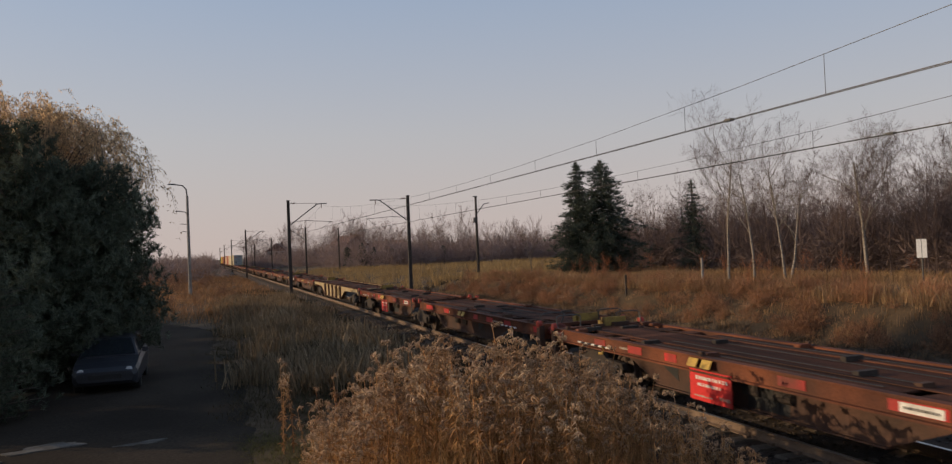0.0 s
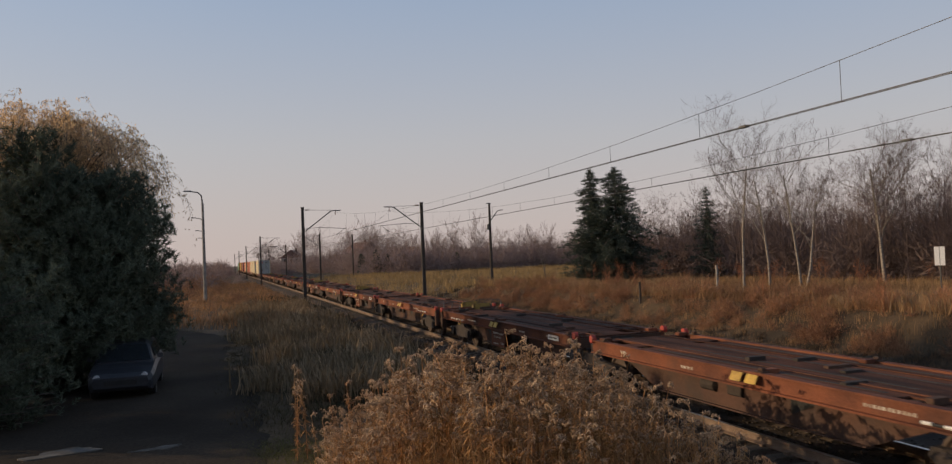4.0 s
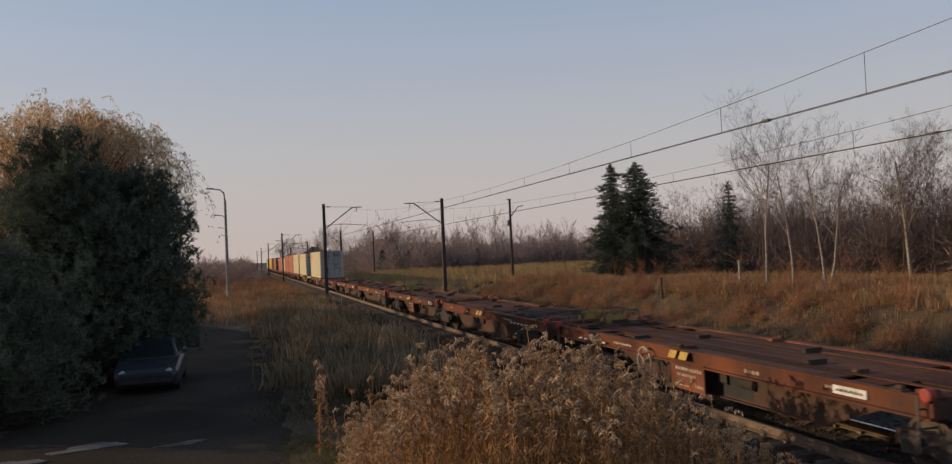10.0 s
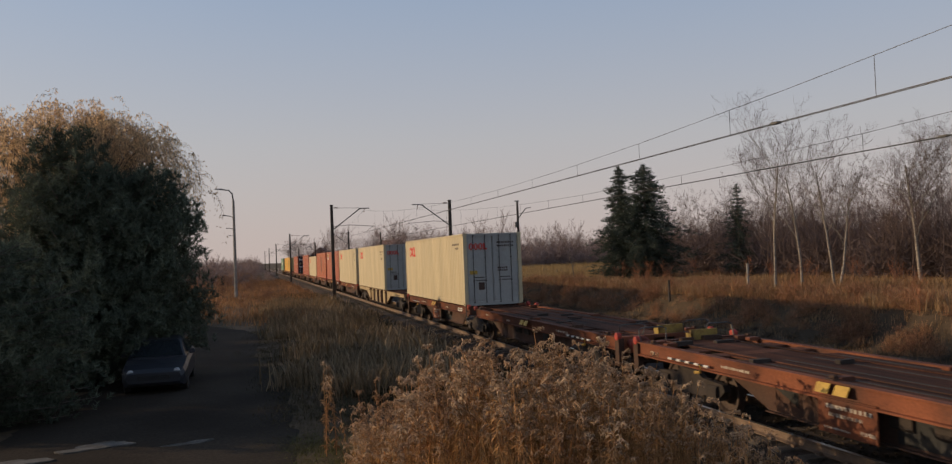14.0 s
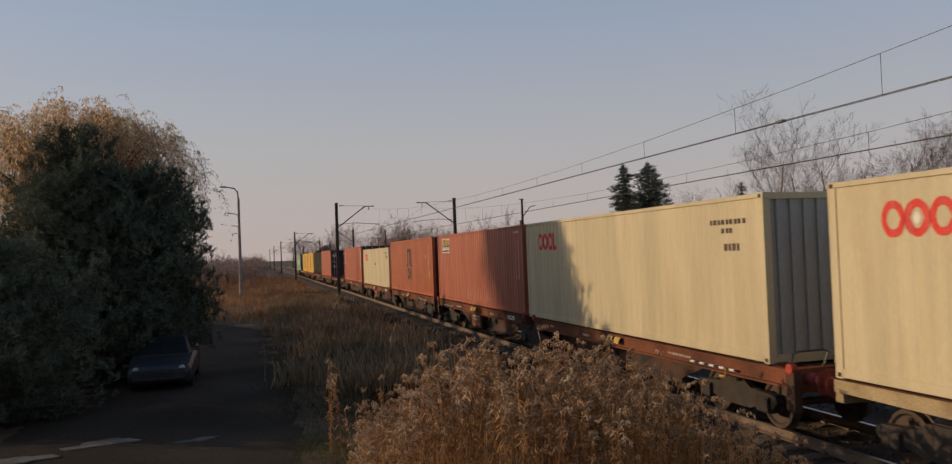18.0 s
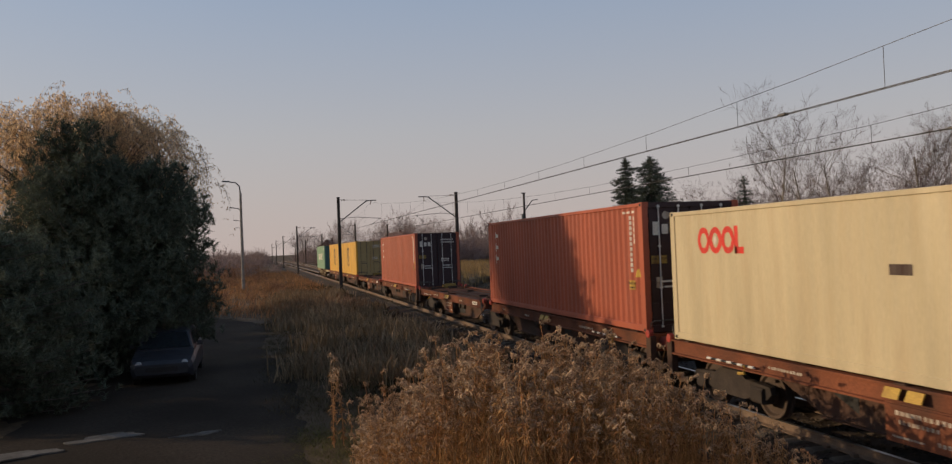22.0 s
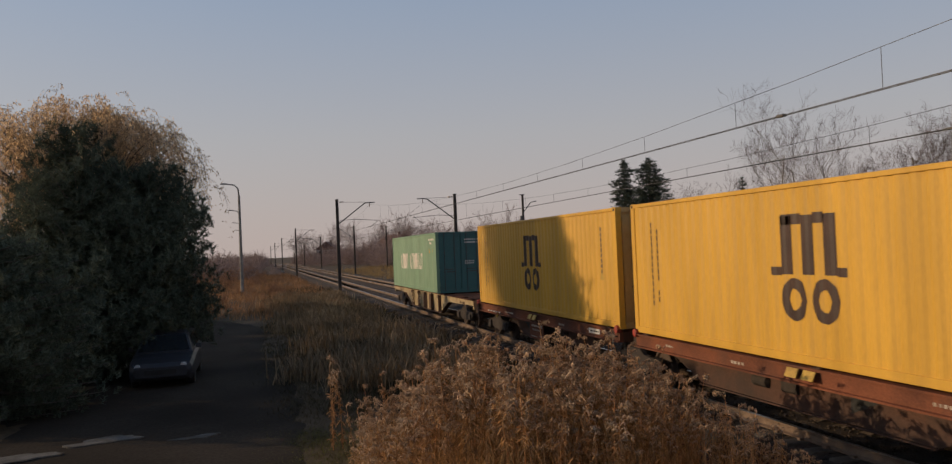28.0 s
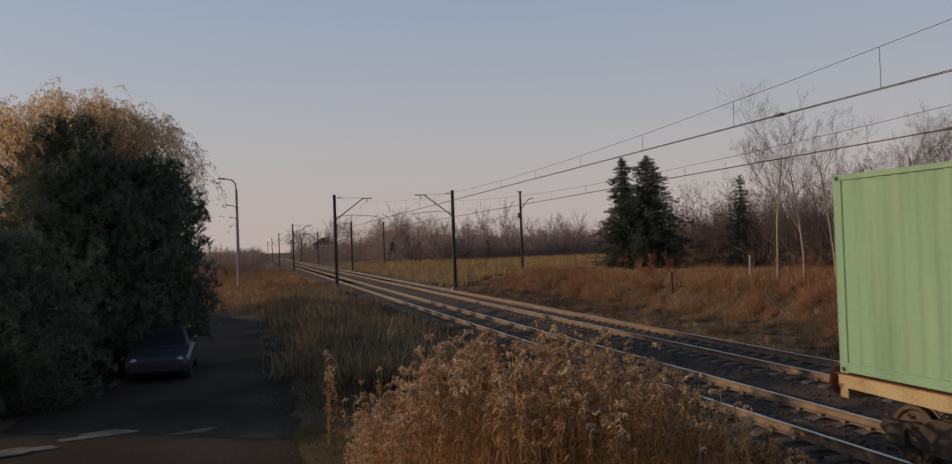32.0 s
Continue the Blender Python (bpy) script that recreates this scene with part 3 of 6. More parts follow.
    part("end_stop_plate", Shape().box(-0.05, 0.62, ya, yb, DECK - 0.03, DECK + 0.2).box(-0.05, 0.0, ya, yb + 0.16, DECK - 0.03, DECK + 0.12), M_endplate, wagon, "dull yellow upright end plate")
    part("brake_valve", Shape().box(-0.98, -0.80, f(7.2) - 0.2, f(7.2) + 0.2, 0.6, 0.85, 0.03), M_under, wagon)
    part("air_tank", Shape().lathe([(-0.24, 0.05), (-0.2, 0.12), (0.2, 0.12), (0.24, 0.05)], (-0.9, f(8.0), 0.7), "y", 12), M_under, wagon)
    part("brake_hose", Shape().tube([(-0.84, f(7.5), 0.7), (-0.9, f(7.6), 0.5), (-0.88, f(7.75), 0.55), (-0.86, f(7.9), 0.65)], 0.02, 5), M_black, wagon)
    # striped step rail and lever over the bogie
    ya, yb = lo(1.45, 2.95)
    # black plate laid on the belly paints in a dark opening
    tri = f(5.0)
    part("gusset_opening", Shape().plate([(tri, DECK - 0.3), (tri + 0.8, DECK - 0.3), (tri + (0.0 if flip else 0.8), 0.52)], -0.926, -0.905), M_black, wagon, "black three-cornered plate put in for the dark of an opening")
    lever = part("brake_lever", Shape().tube([(-1.30, ya, 0.97), (-1.30, yb, 0.965)], 0.02, 6), M_black, wagon, "black lever with white bands")
    n = 9
    for k in range(0, n, 2):
        part("white_band", Shape().tube([(-1.30, ya + (yb - ya) * k / n, 0.97), (-1.30, ya + (yb - ya) * (k + 0.9) / n, 0.967)], 0.024, 6), M_white, lever)
    part("lever_grip", Shape().tube([(-1.32, ya + 0.25, 0.98), (-1.33, ya + 0.25, 0.84), (-1.33, ya + 0.42, 0.82)], 0.03, 6), M_yellow, wagon, "yellow hooked grip")
    if inspection:
        y = 19.40
        part("number_board", Shape().box(-1.245, -1.225, y - 0.6, y + 0.6, 0.38, DECK - 0.24), sill_mat, wagon)
        marks(wagon, -1.246, y - 0.5, 0.755, 0.95, 0.07, 10, M_white if bright else None)
        marks(wagon, -1.246, y - 0.3, 0.64, 0.7, 0.06, 9, M_white if bright else None)
        marks(wagon, -1.246, y - 0.55, 0.47, 0.3, 0.06, 4)
        marks(wagon, -1.246, y - 0.05, 0.45, 0.55, 0.03, 9)
        # no hole here: the dark of the opening is a black plate
        part("frame_opening", Shape().box(-0.926, -0.905, 17.78, 18.78, 0.40, DECK - 0.3), M_black, wagon, "black plate on the belly that stands for a dark opening")
    for k in (0, 1):
        y = (19.6 if flip else 6.95) + (k - 0.5) * 0.40
        part("yellow_flap", Shape().add([(-1.27, y - 0.14, DECK - 0.04), (-1.27, y + 0.14, DECK - 0.04), (-1.34, y + 0.14, DECK - 0.18), (-1.34, y - 0.14, DECK - 0.18),
                                         (-1.285, y - 0.14, DECK - 0.04), (-1.285, y + 0.14, DECK - 0.04), (-1.355, y + 0.14, DECK - 0.18), (-1.355, y - 0.14, DECK - 0.18)],
                                        [(0, 1, 2, 3), (7, 6, 5, 4), (0, 4, 5, 1), (1, 5, 6, 2), (2, 6, 7, 3), (3, 7, 4, 0)]), M_yellow, wagon, "yellow bent steel flap")
    xs = -1.19 - 0.021
    marks(wagon, xs, f(3.6) - 0.5, DECK - 0.18, 0.9, 0.05, 11)
    marks(wagon, xs, f(8.4) - 0.3, DECK - 0.2, 0.45, 0.06, 4)
    marks(wagon, xs, f(10.6), DECK - 0.16, 0.3, 0.05, 5)
    if flip:
        y = 15.05
        part("white_plate", Shape().box(-1.236, -1.214, y - 0.33, y + 0.33, DECK - 0.21, DECK - 0.085), M_white, wagon, "white plate with dark lettering bars")
        marks(wagon, -1.2365, y - 0.27, DECK - 0.165, 0.54, 0.04, 10, M_black)


def twin_wagon(name, label, sill_mat, bright):
    w = thing(name, label, "freight wagon", group="wagons of the train")
    unit(w, 0.5, False, sill_mat, False, bright)
    unit(w, 13.62, True, sill_mat, True, bright)
    for y in (2.35, 13.2, 24.05):
        bogie(w, y)
    buffers(w, 0.6, -0.95)
    buffers(w, 25.78, 0.95)
    part("pivot_beam", Shape().box(-0.35, 0.35, 12.7, 13.7, 0.72, DECK - 0.12, 0.03).box(-1.0, 1.0, 13.1, 13.3, 0.8, DECK - 0.15), M_under, w, "dark pivot over the shared bogie")
    lad = Shape()
    for x in (-1.32, -1.02):
        lad.tube([(x, 13.75, DECK), (x, 13.75, 0.45)], 0.018, 6)
    for z in (0.5, 0.75, 1.0):
        lad.tube([(-1.32, 13.75, z), (-1.02, 13.75, z)], 0.016, 6)
    part("step_ladder", lad, M_steel, w, "grey steel step ladder")
    return w


def beige_wagon(turn):
    """turn: the wagon runs the other way round, with its handwheel towards the far end."""
    g = lambda y: 19.65 - y if turn else y
    w = thing("beige_wagon", "beige weathered flat wagon with deep ribbed side sills", "freight wagon", group="wagons of the train")
    L0, L1 = 0.55, 19.1
    for x in (-1.16, 1.16):
        o = 1 if x > 0 else -1
        out = [(L0, DECK), (L1, DECK), (L1, DECK - 0.2), (L1 - 4.0, DECK - 0.26), (L1 - 5.6, 0.34), (L0 + 5.6, 0.34), (L0 + 4.0, DECK - 0.26), (L0, DECK - 0.2)]
        part("side_sill", Shape().plate(out, x - 0.012, x + 0.012), M_sill_beige, w)
        part("top_flange", Shape().box(x - 0.08, x + 0.08, L0, L1, DECK, DECK + 0.018), M_deck_rust, w)
        part("bottom_flange", Shape().box(x - 0.1, x + 0.1, L0 + 5.6, L1 - 5.6, 0.315, 0.34), M_rib, w)
        if o < 0:
            for d in (-1, 1):
                ya, yb = (L0 + 4.0, L0 + 5.6) if d < 0 else (L1 - 4.0, L1 - 5.6)
                part("sloped_flange", Shape().add([(x - 0.1, ya, DECK - 0.26), (x + 0.1, ya, DECK - 0.26), (x + 0.1, yb, 0.34), (x - 0.1, yb, 0.34),
                                                   (x - 0.1, ya, DECK - 0.285), (x + 0.1, ya, DECK - 0.285), (x + 0.1, yb, 0.315), (x - 0.1, yb, 0.315)],
                                                  [(0, 1, 2, 3), (7, 6, 5, 4), (0, 4, 5, 1), (1, 5, 6, 2), (2, 6, 7, 3), (3, 7, 4, 0)]), M_rib, w)
        for k in range(5):
            for dy in (0, 0.34):
                y = L0 + 5.75 + k * 1.62 + dy
                part("rib", Shape().box(x + o * 0.012, x + o * 0.075, y, y + 0.07, 0.34, DECK - 0.03) if o > 0 else Shape().box(x - 0.075, x - 0.012, y, y + 0.07, 0.34, DECK - 0.03), M_rib, w)
    for k in range(5):
        y = L0 + 5.95 + k * 1.62
        part("spigot_bracket", Shape().box(-1.28, -1.16, y - 0.12, y + 0.16, DECK - 0.17, DECK - 0.05, 0.02).box(-1.31, -1.24, y - 0.2, y - 0.05, DECK - 0.12, DECK - 0.05), M_rib, w)
    holes = [(1.4 + 1.62 * k, 2.15 + 1.62 * k) for k in range(11)]
    deck_panels(w, L0, L1, holes, 1.07)
    part("centre_sill", Shape().box(-0.25, 0.25, L0, L1, 0.7, DECK - 0.07), M_under, w)
    for y in (L0, L1 - 0.16):
        part("end_beam", Shape().box(-1.15, 1.15, y, y + 0.16, 0.8, DECK, 0.02), M_sill_beige, w)
    wheel = Shape()
    hy = g(7.05)
    pts = [(-1.26, hy + 0.27 * math.cos(a * math.pi / 8), 0.78 + 0.27 * math.sin(a * math.pi / 8)) for a in range(17)]
    wheel.tube(pts, 0.022, 6, caps=False)
    for a in range(3):
        c, s = 0.26 * math.cos(a * 2.09), 0.26 * math.sin(a * 2.09)
        wheel.tube([(-1.26, hy, 0.78), (-1.26, hy + c, 0.78 + s)], 0.015, 5)
    wheel.tube([(-1.28, hy, 0.78), (-1.17, hy, 0.78)], 0.03, 8)
    part("handwheel", wheel, M_sill_beige, w, "spoked brake handwheel")
    lad = Shape()
    for y in (g(8.4), g(8.75)):
        lad.tube([(-1.2, y, DECK - 0.05), (-1.2, y, 0.36)], 0.018, 6)
    for z in (0.5, 0.75, 1.0):
        lad.tube([(-1.2, g(8.4), z), (-1.2, g(8.75), z)], 0.016, 6)
    part("step_ladder", lad, M_sill_beige, w)
    marks(w, -1.175, 1.9, DECK - 0.2, 0.8, 0.1, 4, M_rib)
    if turn:
        part("number_board", Shape().box(-1.2, -1.175, 11.0, 11.45, 0.5, 0.98), M_stencil, w, "pale board with lettering bars")
        marks(w, -1.2005, 11.05, 0.8, 0.35, 0.05, 5, M_black)
        marks(w, -1.2005, 11.05, 0.66, 0.35, 0.05, 5, M_black)
    for y in ((8.0, 9.4) if turn else (12.9,)):
        part("dark_panel", Shape().box(-1.185, -1.172, y, y + 0.95, 0.36, DECK - 0.06), M_rib, w, "rust brown panel between the ribs")
    for y in (2.45, 17.2):
        bogie(w, y)
    buffers(w, L0, -0.48)
    buffers(w, L1, 0.48)
    return w


def along(ob, u):
    ob.location = (TX, u, 0)
    rolling.append((ob, u))
    return ob


def copy_wagon(src, u):
    """A further wagon of the same build; its wheelsets are noted too."""
    c = copy_thing(src, pose(TX, u, 0))
    for o in c.children_recursive:
        if o.name.split(".")[0] == "wheelset":
            wheelsets.append((o, o.location.y))
    rolling.append((c, u))
    return c


red_one = along(twin_wagon("red_twin_wagon", "empty articulated container wagon with red sills and rusty deck", M_sill_red, True), -7.4)
copy_wagon(red_one, 19.0)
beige_one = along(beige_wagon(False), 45.4)
brown_one = along(twin_wagon("brown_twin_wagon", "articulated container wagon with rust brown sills and deck", M_sill_rust, False), 64.3)
def spoked_wheel(parent, y, z):
    w = Shape()
    w.tube([(-1.33, y + 0.29 * math.cos(a * math.pi / 10), z + 0.29 * math.sin(a * math.pi / 10)) for a in range(21)], 0.022, 6, caps=False)
    for a in range(3):
        w.tube([(-1.33, y, z), (-1.33, y + 0.28 * math.cos(a * 2.094 + 0.5), z + 0.28 * math.sin(a * 2.094 + 0.5))], 0.016, 5)
    w.tube([(-1.36, y, z), (-1.1, y, z)], 0.032, 8)
    part("handwheel", w, M_stencil, parent, "cream spoked brake handwheel")


for k in range(1, 7):
    w_ob = copy_wagon(brown_one, 64.3 + 26.4 * k)
    if k == 3:
        spoked_wheel(w_ob, 20.95, 0.78)
beige_two = along(beige_wagon(True), 249.8)
for u in (269.35, 295.75, 322.12, 348.5, 374.85):
    copy_wagon(brown_one, u)
copy_wagon(beige_two, 401.25)


# ---- containers ----
CL, CW, FLOOR = 12.192, 2.438, 1.185
PITCH = 0.2785


def paint(name, col, dirt=(0.16, 0.10, 0.07), amount=0.35):
    return mat(name, col, tuple(c * 0.82 for c in col), 0.5, scale=0.55, fine=24, bump=0.06, grain=0.10, stretch=(1, 3.0, 0.4), dirt=dirt, dirt_scale=1.0, dirt_amount=amount)


# door paints below are wall colours toned down for the shaded near ends
P_cream = paint("cream_container_paint", (0.568, 0.482, 0.31), (0.42, 0.30, 0.17), 0.3)
P_creamshade = paint("shaded_cream_paint", (0.38, 0.385, 0.365))
P_brick = paint("brick_red_container_paint", (0.378, 0.107, 0.06), (0.50, 0.24, 0.17), 0.4)
P_orange = paint("orange_red_container_paint", (0.447, 0.12, 0.052), (0.26, 0.09, 0.055), 0.4)
P_redshade = paint("shaded_red_door_paint", (0.042, 0.024, 0.028))
P_tex = paint("red_container_paint", (0.43, 0.112, 0.06), (0.36, 0.13, 0.09), 0.35)
P_yellow = paint("yellow_container_paint", (0.671, 0.378, 0.052), (0.5, 0.3, 0.08), 0.25)
P_yellowshade = paint("shaded_yellow_door_paint", (0.45, 0.335, 0.15))
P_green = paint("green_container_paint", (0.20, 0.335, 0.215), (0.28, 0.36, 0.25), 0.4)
P_greenshade = paint("shaded_green_door_paint", (0.066, 0.165, 0.155))
P_red = mat("red_lettering_paint", (0.68, 0.045, 0.03), (0.55, 0.04, 0.03), 0.5, scale=2, fine=30, bump=0)
P_ink = mat("dark_brown_lettering", (0.05, 0.03, 0.025), (0.07, 0.04, 0.03), 0.5, scale=2, fine=30, bump=0)
P_scrape = mat("scraped_primer", (0.55, 0.33, 0.24), (0.45, 0.22, 0.15), 0.7, scale=3, fine=30, bump=0)
P_letter = mat("white_lettering", (0.74, 0.70, 0.62), (0.6, 0.55, 0.48), 0.55, scale=1.5, fine=30, bump=0, dirt=(0.4, 0.3, 0.22), dirt_scale=2.5)


def corrugation(depth):
    """Breaks (y, depth) of the side wall along the container."""
    pts, y = [(0.14, 0.0)], 0.2
    while y + PITCH < CL - 0.16:
        pts += [(y, 0.0), (y + 0.058, depth), (y + 0.139, depth), (y + 0.197, 0.0)]
        y += PITCH
    return pts + [(CL - 0.14, 0.0)]


CY = [p[0] for p in corrugation(1.0)]
CD = [p[1] for p in corrugation(1.0)]
wall_depth = {}


def wall_mesh(H, material, side, depth):
    CORR = corrugation(depth)
    x = side * (CW / 2 - 0.018)
    s = Shape()
    for y, d in CORR:
        s.v += [(x - side * d, y, 0.15), (x - side * d, y, H - 0.09)]
    for i in range(len(CORR) - 1):
        s.f.append((2 * i, 2 * i + 1, 2 * i + 3, 2 * i + 2))
    n = len(s.v)
    for y, d in CORR:
        s.v += [(x - side * (d + 0.003), y, 0.15), (x - side * (d + 0.003), y, H - 0.09)]
    for i in range(len(CORR) - 1):
        s.f.append((n + 2 * i, n + 2 * i + 2, n + 2 * i + 3, n + 2 * i + 1))
    return s.mesh("side_wall", material)


def decal(c, name, cuts, material, label="", step=0.05, lift=0.004):
    """Painted shapes on the corrugated wall that faces -x: cuts = list of (y0, y1, fn), where fn(y) gives z spans."""
    s = Shape()
    for y0, y1, fn in cuts:
        ys = sorted(set([y0, y1] + [y for y in CY if y0 < y < y1] + list(np.arange(y0 + step, y1 - 0.3 * step, step))))
        for a, b in zip(ys[:-1], ys[1:]):
            for (a0, a1), (b0, b1) in zip(fn(a), fn(b)):
                xa = -(CW / 2 - 0.018) + np.interp(a, CY, CD) * wall_depth[c.name] - lift
                xb = -(CW / 2 - 0.018) + np.interp(b, CY, CD) * wall_depth[c.name] - lift
                s.add([(xa, a, a0), (xb, b, b0), (xb, b, b1), (xa, a, a1)], [(0, 3, 2, 1)])
    return part(name, s, material, c, label)


def bar(y0, y1, z0, z1):
    return (y0, y1, lambda y: [(z0, z1)])


def ring(yc, zc, a, b, w):
    """Left and right arcs of a ring, as z spans above and below the hollow."""
    def fn(y):
        q = max(0.0, 1 - ((y - yc) / a) ** 2)
        o = b * math.sqrt(q)
        r = max(0.0, 1 - ((y - yc) / (a - w)) ** 2)
        i = (b - w) * math.sqrt(r)
        return [(zc + i, zc + o), (zc - o, zc - i)]
    return (yc - a, yc + a, fn)


def container(name, label, H, wall, door, u, depth=0.014, blind=False, frame_mat=None):
    """blind: the doors are at the far end, and the plain corrugated end faces the front."""
    c = thing(name, label, "shipping container", group="containers on the train")
    wall_depth[c.name] = depth
    fm = frame_mat or wall
    part("side_wall", wall_mesh(H, wall, -1, depth), wall, c, "corrugated steel wall")
    part("side_wall", wall_mesh(H, wall, 1, depth), wall, c)
    w = CW / 2
    roof = Shape()
    n = 40
    for i in range(n):
        a, b = 0.15 + (CL - 0.3) * i / n, 0.15 + (CL - 0.3) * (i + 1) / n
        h = 0.02
        ys = [a, a + (b - a) * 0.3, a + (b - a) * 0.5, a + (b - a) * 0.8]
        roof.box(-w + 0.06, w - 0.06, a, b, H - 0.05, H - 0.03)
        roof.box(-w + 0.12, w - 0.12, ys[1], ys[3], H - 0.03, H - 0.012)
    part("roof", roof, wall, c)
    for x in (-1, 1):
        part("top_rail", Shape().box(min(x * w, x * (w - 0.06)), max(x * w, x * (w - 0.06)), 0.15, CL - 0.15, H - 0.09, H - 0.01, 0.008), fm, c)
        part("bottom_rail", Shape().box(min(x * w, x * (w - 0.05)), max(x * w, x * (w - 0.05)), 0.15, CL - 0.15, 0.02, 0.16, 0.008), fm, c)
        for y in (0.0, CL - 0.16):
            part("corner_post", Shape().box(min(x * w, x * (w - 0.14)), max(x * w, x * (w - 0.14)), y, y + 0.16, 0.11, H - 0.11), fm, c)
            for z in (0, H - 0.118):
                k = Shape().box(min(x * w, x * (w - 0.16)), max(x * w, x * (w - 0.16)), y, y + 0.16, z, z + 0.118, 0.01)
                part("corner_casting", k, fm, c)
                # black plate on the casting stands for the dark of its hole
                part("casting_hole", Shape().box(x * (w + 0.003) - 0.003, x * (w + 0.003) + 0.003, y + 0.045, y + 0.115, z + 0.03, z + 0.09), M_black, c)
    part("floor", Shape().box(-w + 0.06, w - 0.06, 0.12, CL - 0.12, 0.06, 0.16), M_under, c)
    # rear wall (far end) and door end
    end = Shape()
    for k in range(8):
        x0 = -w + 0.14 + k * (CW - 0.28) / 8
        end.box(x0, x0 + (CW - 0.28) / 16, CL - 0.05, CL - 0.02, 0.1, H - 0.1)
        end.box(x0 + (CW - 0.28) / 16, x0 + (CW - 0.28) / 8, CL - 0.09, CL - 0.06, 0.1, H - 0.1)
    # blind end and near beams also take the shade-toned door colour
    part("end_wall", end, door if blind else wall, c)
    for z0, z1 in ((0.0, 0.15), (H - 0.12, H - 0.01)):
        for y in (0.0, CL - 0.12):
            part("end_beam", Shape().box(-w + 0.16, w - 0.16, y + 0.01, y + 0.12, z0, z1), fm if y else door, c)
    for side in (-1, 1):
        x0, x1 = (-w + 0.145, -0.012) if side < 0 else (0.012, w - 0.145)
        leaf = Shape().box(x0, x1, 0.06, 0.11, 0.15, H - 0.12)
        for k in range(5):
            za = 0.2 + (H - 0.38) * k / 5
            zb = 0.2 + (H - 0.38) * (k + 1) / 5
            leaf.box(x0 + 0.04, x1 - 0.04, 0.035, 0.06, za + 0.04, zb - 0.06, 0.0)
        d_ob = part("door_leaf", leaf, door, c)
        for q in (0.25, 0.72):
            x = x0 + (x1 - x0) * q
            rod = Shape().tube([(x, 0.012, 0.1), (x, 0.012, H - 0.06)], 0.014, 6)
            for z in (0.12, H * 0.34, H * 0.66, H - 0.1):
                rod.box(x - 0.035, x + 0.035, 0.004, 0.034, z - 0.02, z + 0.02)
            rod.box(x, x + 0.42 * (1 if q < 0.5 else -1), -0.006, 0.008, 0.98 + (0.12 if q < 0.5 else 0), 1.02 + (0.12 if q < 0.5 else 0))
            part("locking_rod", rod, M_steel if door is not P_redshade else M_white, d_ob, "galvanised locking rod")
        for k in range(4):
            z = 0.4 + (H - 0.8) * k / 3
            xh = x0 - 0.06 if side < 0 else x1 - 0.02
            part("hinge", Shape().box(xh, xh + 0.08, 0.03, 0.07, z - 0.06, z + 0.06), fm, d_ob)
    # small stencil bars on the door and the wall: numbers that are not spelled out
    r = random.Random(int(u))
    for k in range(4):
        z = H - 0.42 - 0.14 * k if k < 2 else H - 1.25 - 0.1 * k
        q = 0.2
        while q < (0.9 if k < 2 else 0.62):
            l = r.uniform(0.04, 0.08)
            part("lettering_bar", Shape().box(q, q + l, 0.026, 0.033, z, z + 0.07), P_letter if door is not P_creamshade else P_ink, c)
            q += l + 0.03
    if blind:
        for o in c.children:
            if o.name.split(".")[0] in ("door_leaf", "end_wall", "end_beam", "lettering_bar"):
                o.location, o.rotation_euler = (0, CL, 0), (0, 0, math.pi)
    c.location = (TX, u, FLOOR)
    rolling.append((c, u))
    return c


def number_column(c, y, z1, n, material, step=0.13):
    for k in range(n):
        decal(c, "lettering_bar", [bar(y + 0.01, y + 0.065, z1 - step * (k + 1) + 0.032, z1 - step * k)], material)


def number_row(c, y, z, n, material, h=0.1):
    for k in range(n):
        decal(c, "lettering_bar", [bar(y + 0.13 * k, y + 0.13 * k + 0.09, z, z + h)], material)


def red_mark(c, H, blind=False, size=1.0):
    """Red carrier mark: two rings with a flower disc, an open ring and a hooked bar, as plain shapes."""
    z = H - 0.60
    y = 11.18
    a, b = 0.215 * size, 0.25 * size
    decal(c, "red_mark", [ring(y - a, z, a, b, 0.11), ring(y - a * 2.9, z, a, b, 0.11), ring(y - a * 4.8, z, a, b, 0.11), bar(y - a * 6.3, y - a * 5.8, z - b, z + b), bar(y - a * 7.1, y - a * 5.8, z - b, z - b + 0.12)], P_red, "bold red round shapes", 0.03)
    decal(c, "flower_mark", [ring(y - a * 2.9, z, 0.07, 0.08, 0.069)], P_letter, "", 0.02, 0.008)
    if blind:
        return
    for k in range(4):
        s = Shape()
        x0 = -0.98 + 0.2 * k
        if k < 3:
            s.box(x0, x0 + 0.05, 0.02, 0.033, H - 0.62, H - 0.44).box(x0 + 0.12, x0 + 0.17, 0.02, 0.033, H - 0.62, H - 0.44).box(x0 + 0.05, x0 + 0.12, 0.02, 0.033, H - 0.66, H - 0.61).box(x0 + 0.05, x0 + 0.12, 0.02, 0.033, H - 0.45, H - 0.40)
        else:
            s.box(x0, x0 + 0.06, 0.02, 0.033, H - 0.66, H - 0.40).box(x0 + 0.06, x0 + 0.15, 0.02, 0.033, H - 0.66, H - 0.6)
        part("red_door_mark", s, P_red, c, "bold red rounded shape on the door")
    part("dark_panel", Shape().box(-0.62, -0.38, 0.02, 0.033, 0.62, 0.92), P_ink, c, "dark square plate on the door")
    part("yellow_sticker", Shape().box(-0.98, -0.66, 0.02, 0.033, 1.25, 1.4), M_yellow, c)


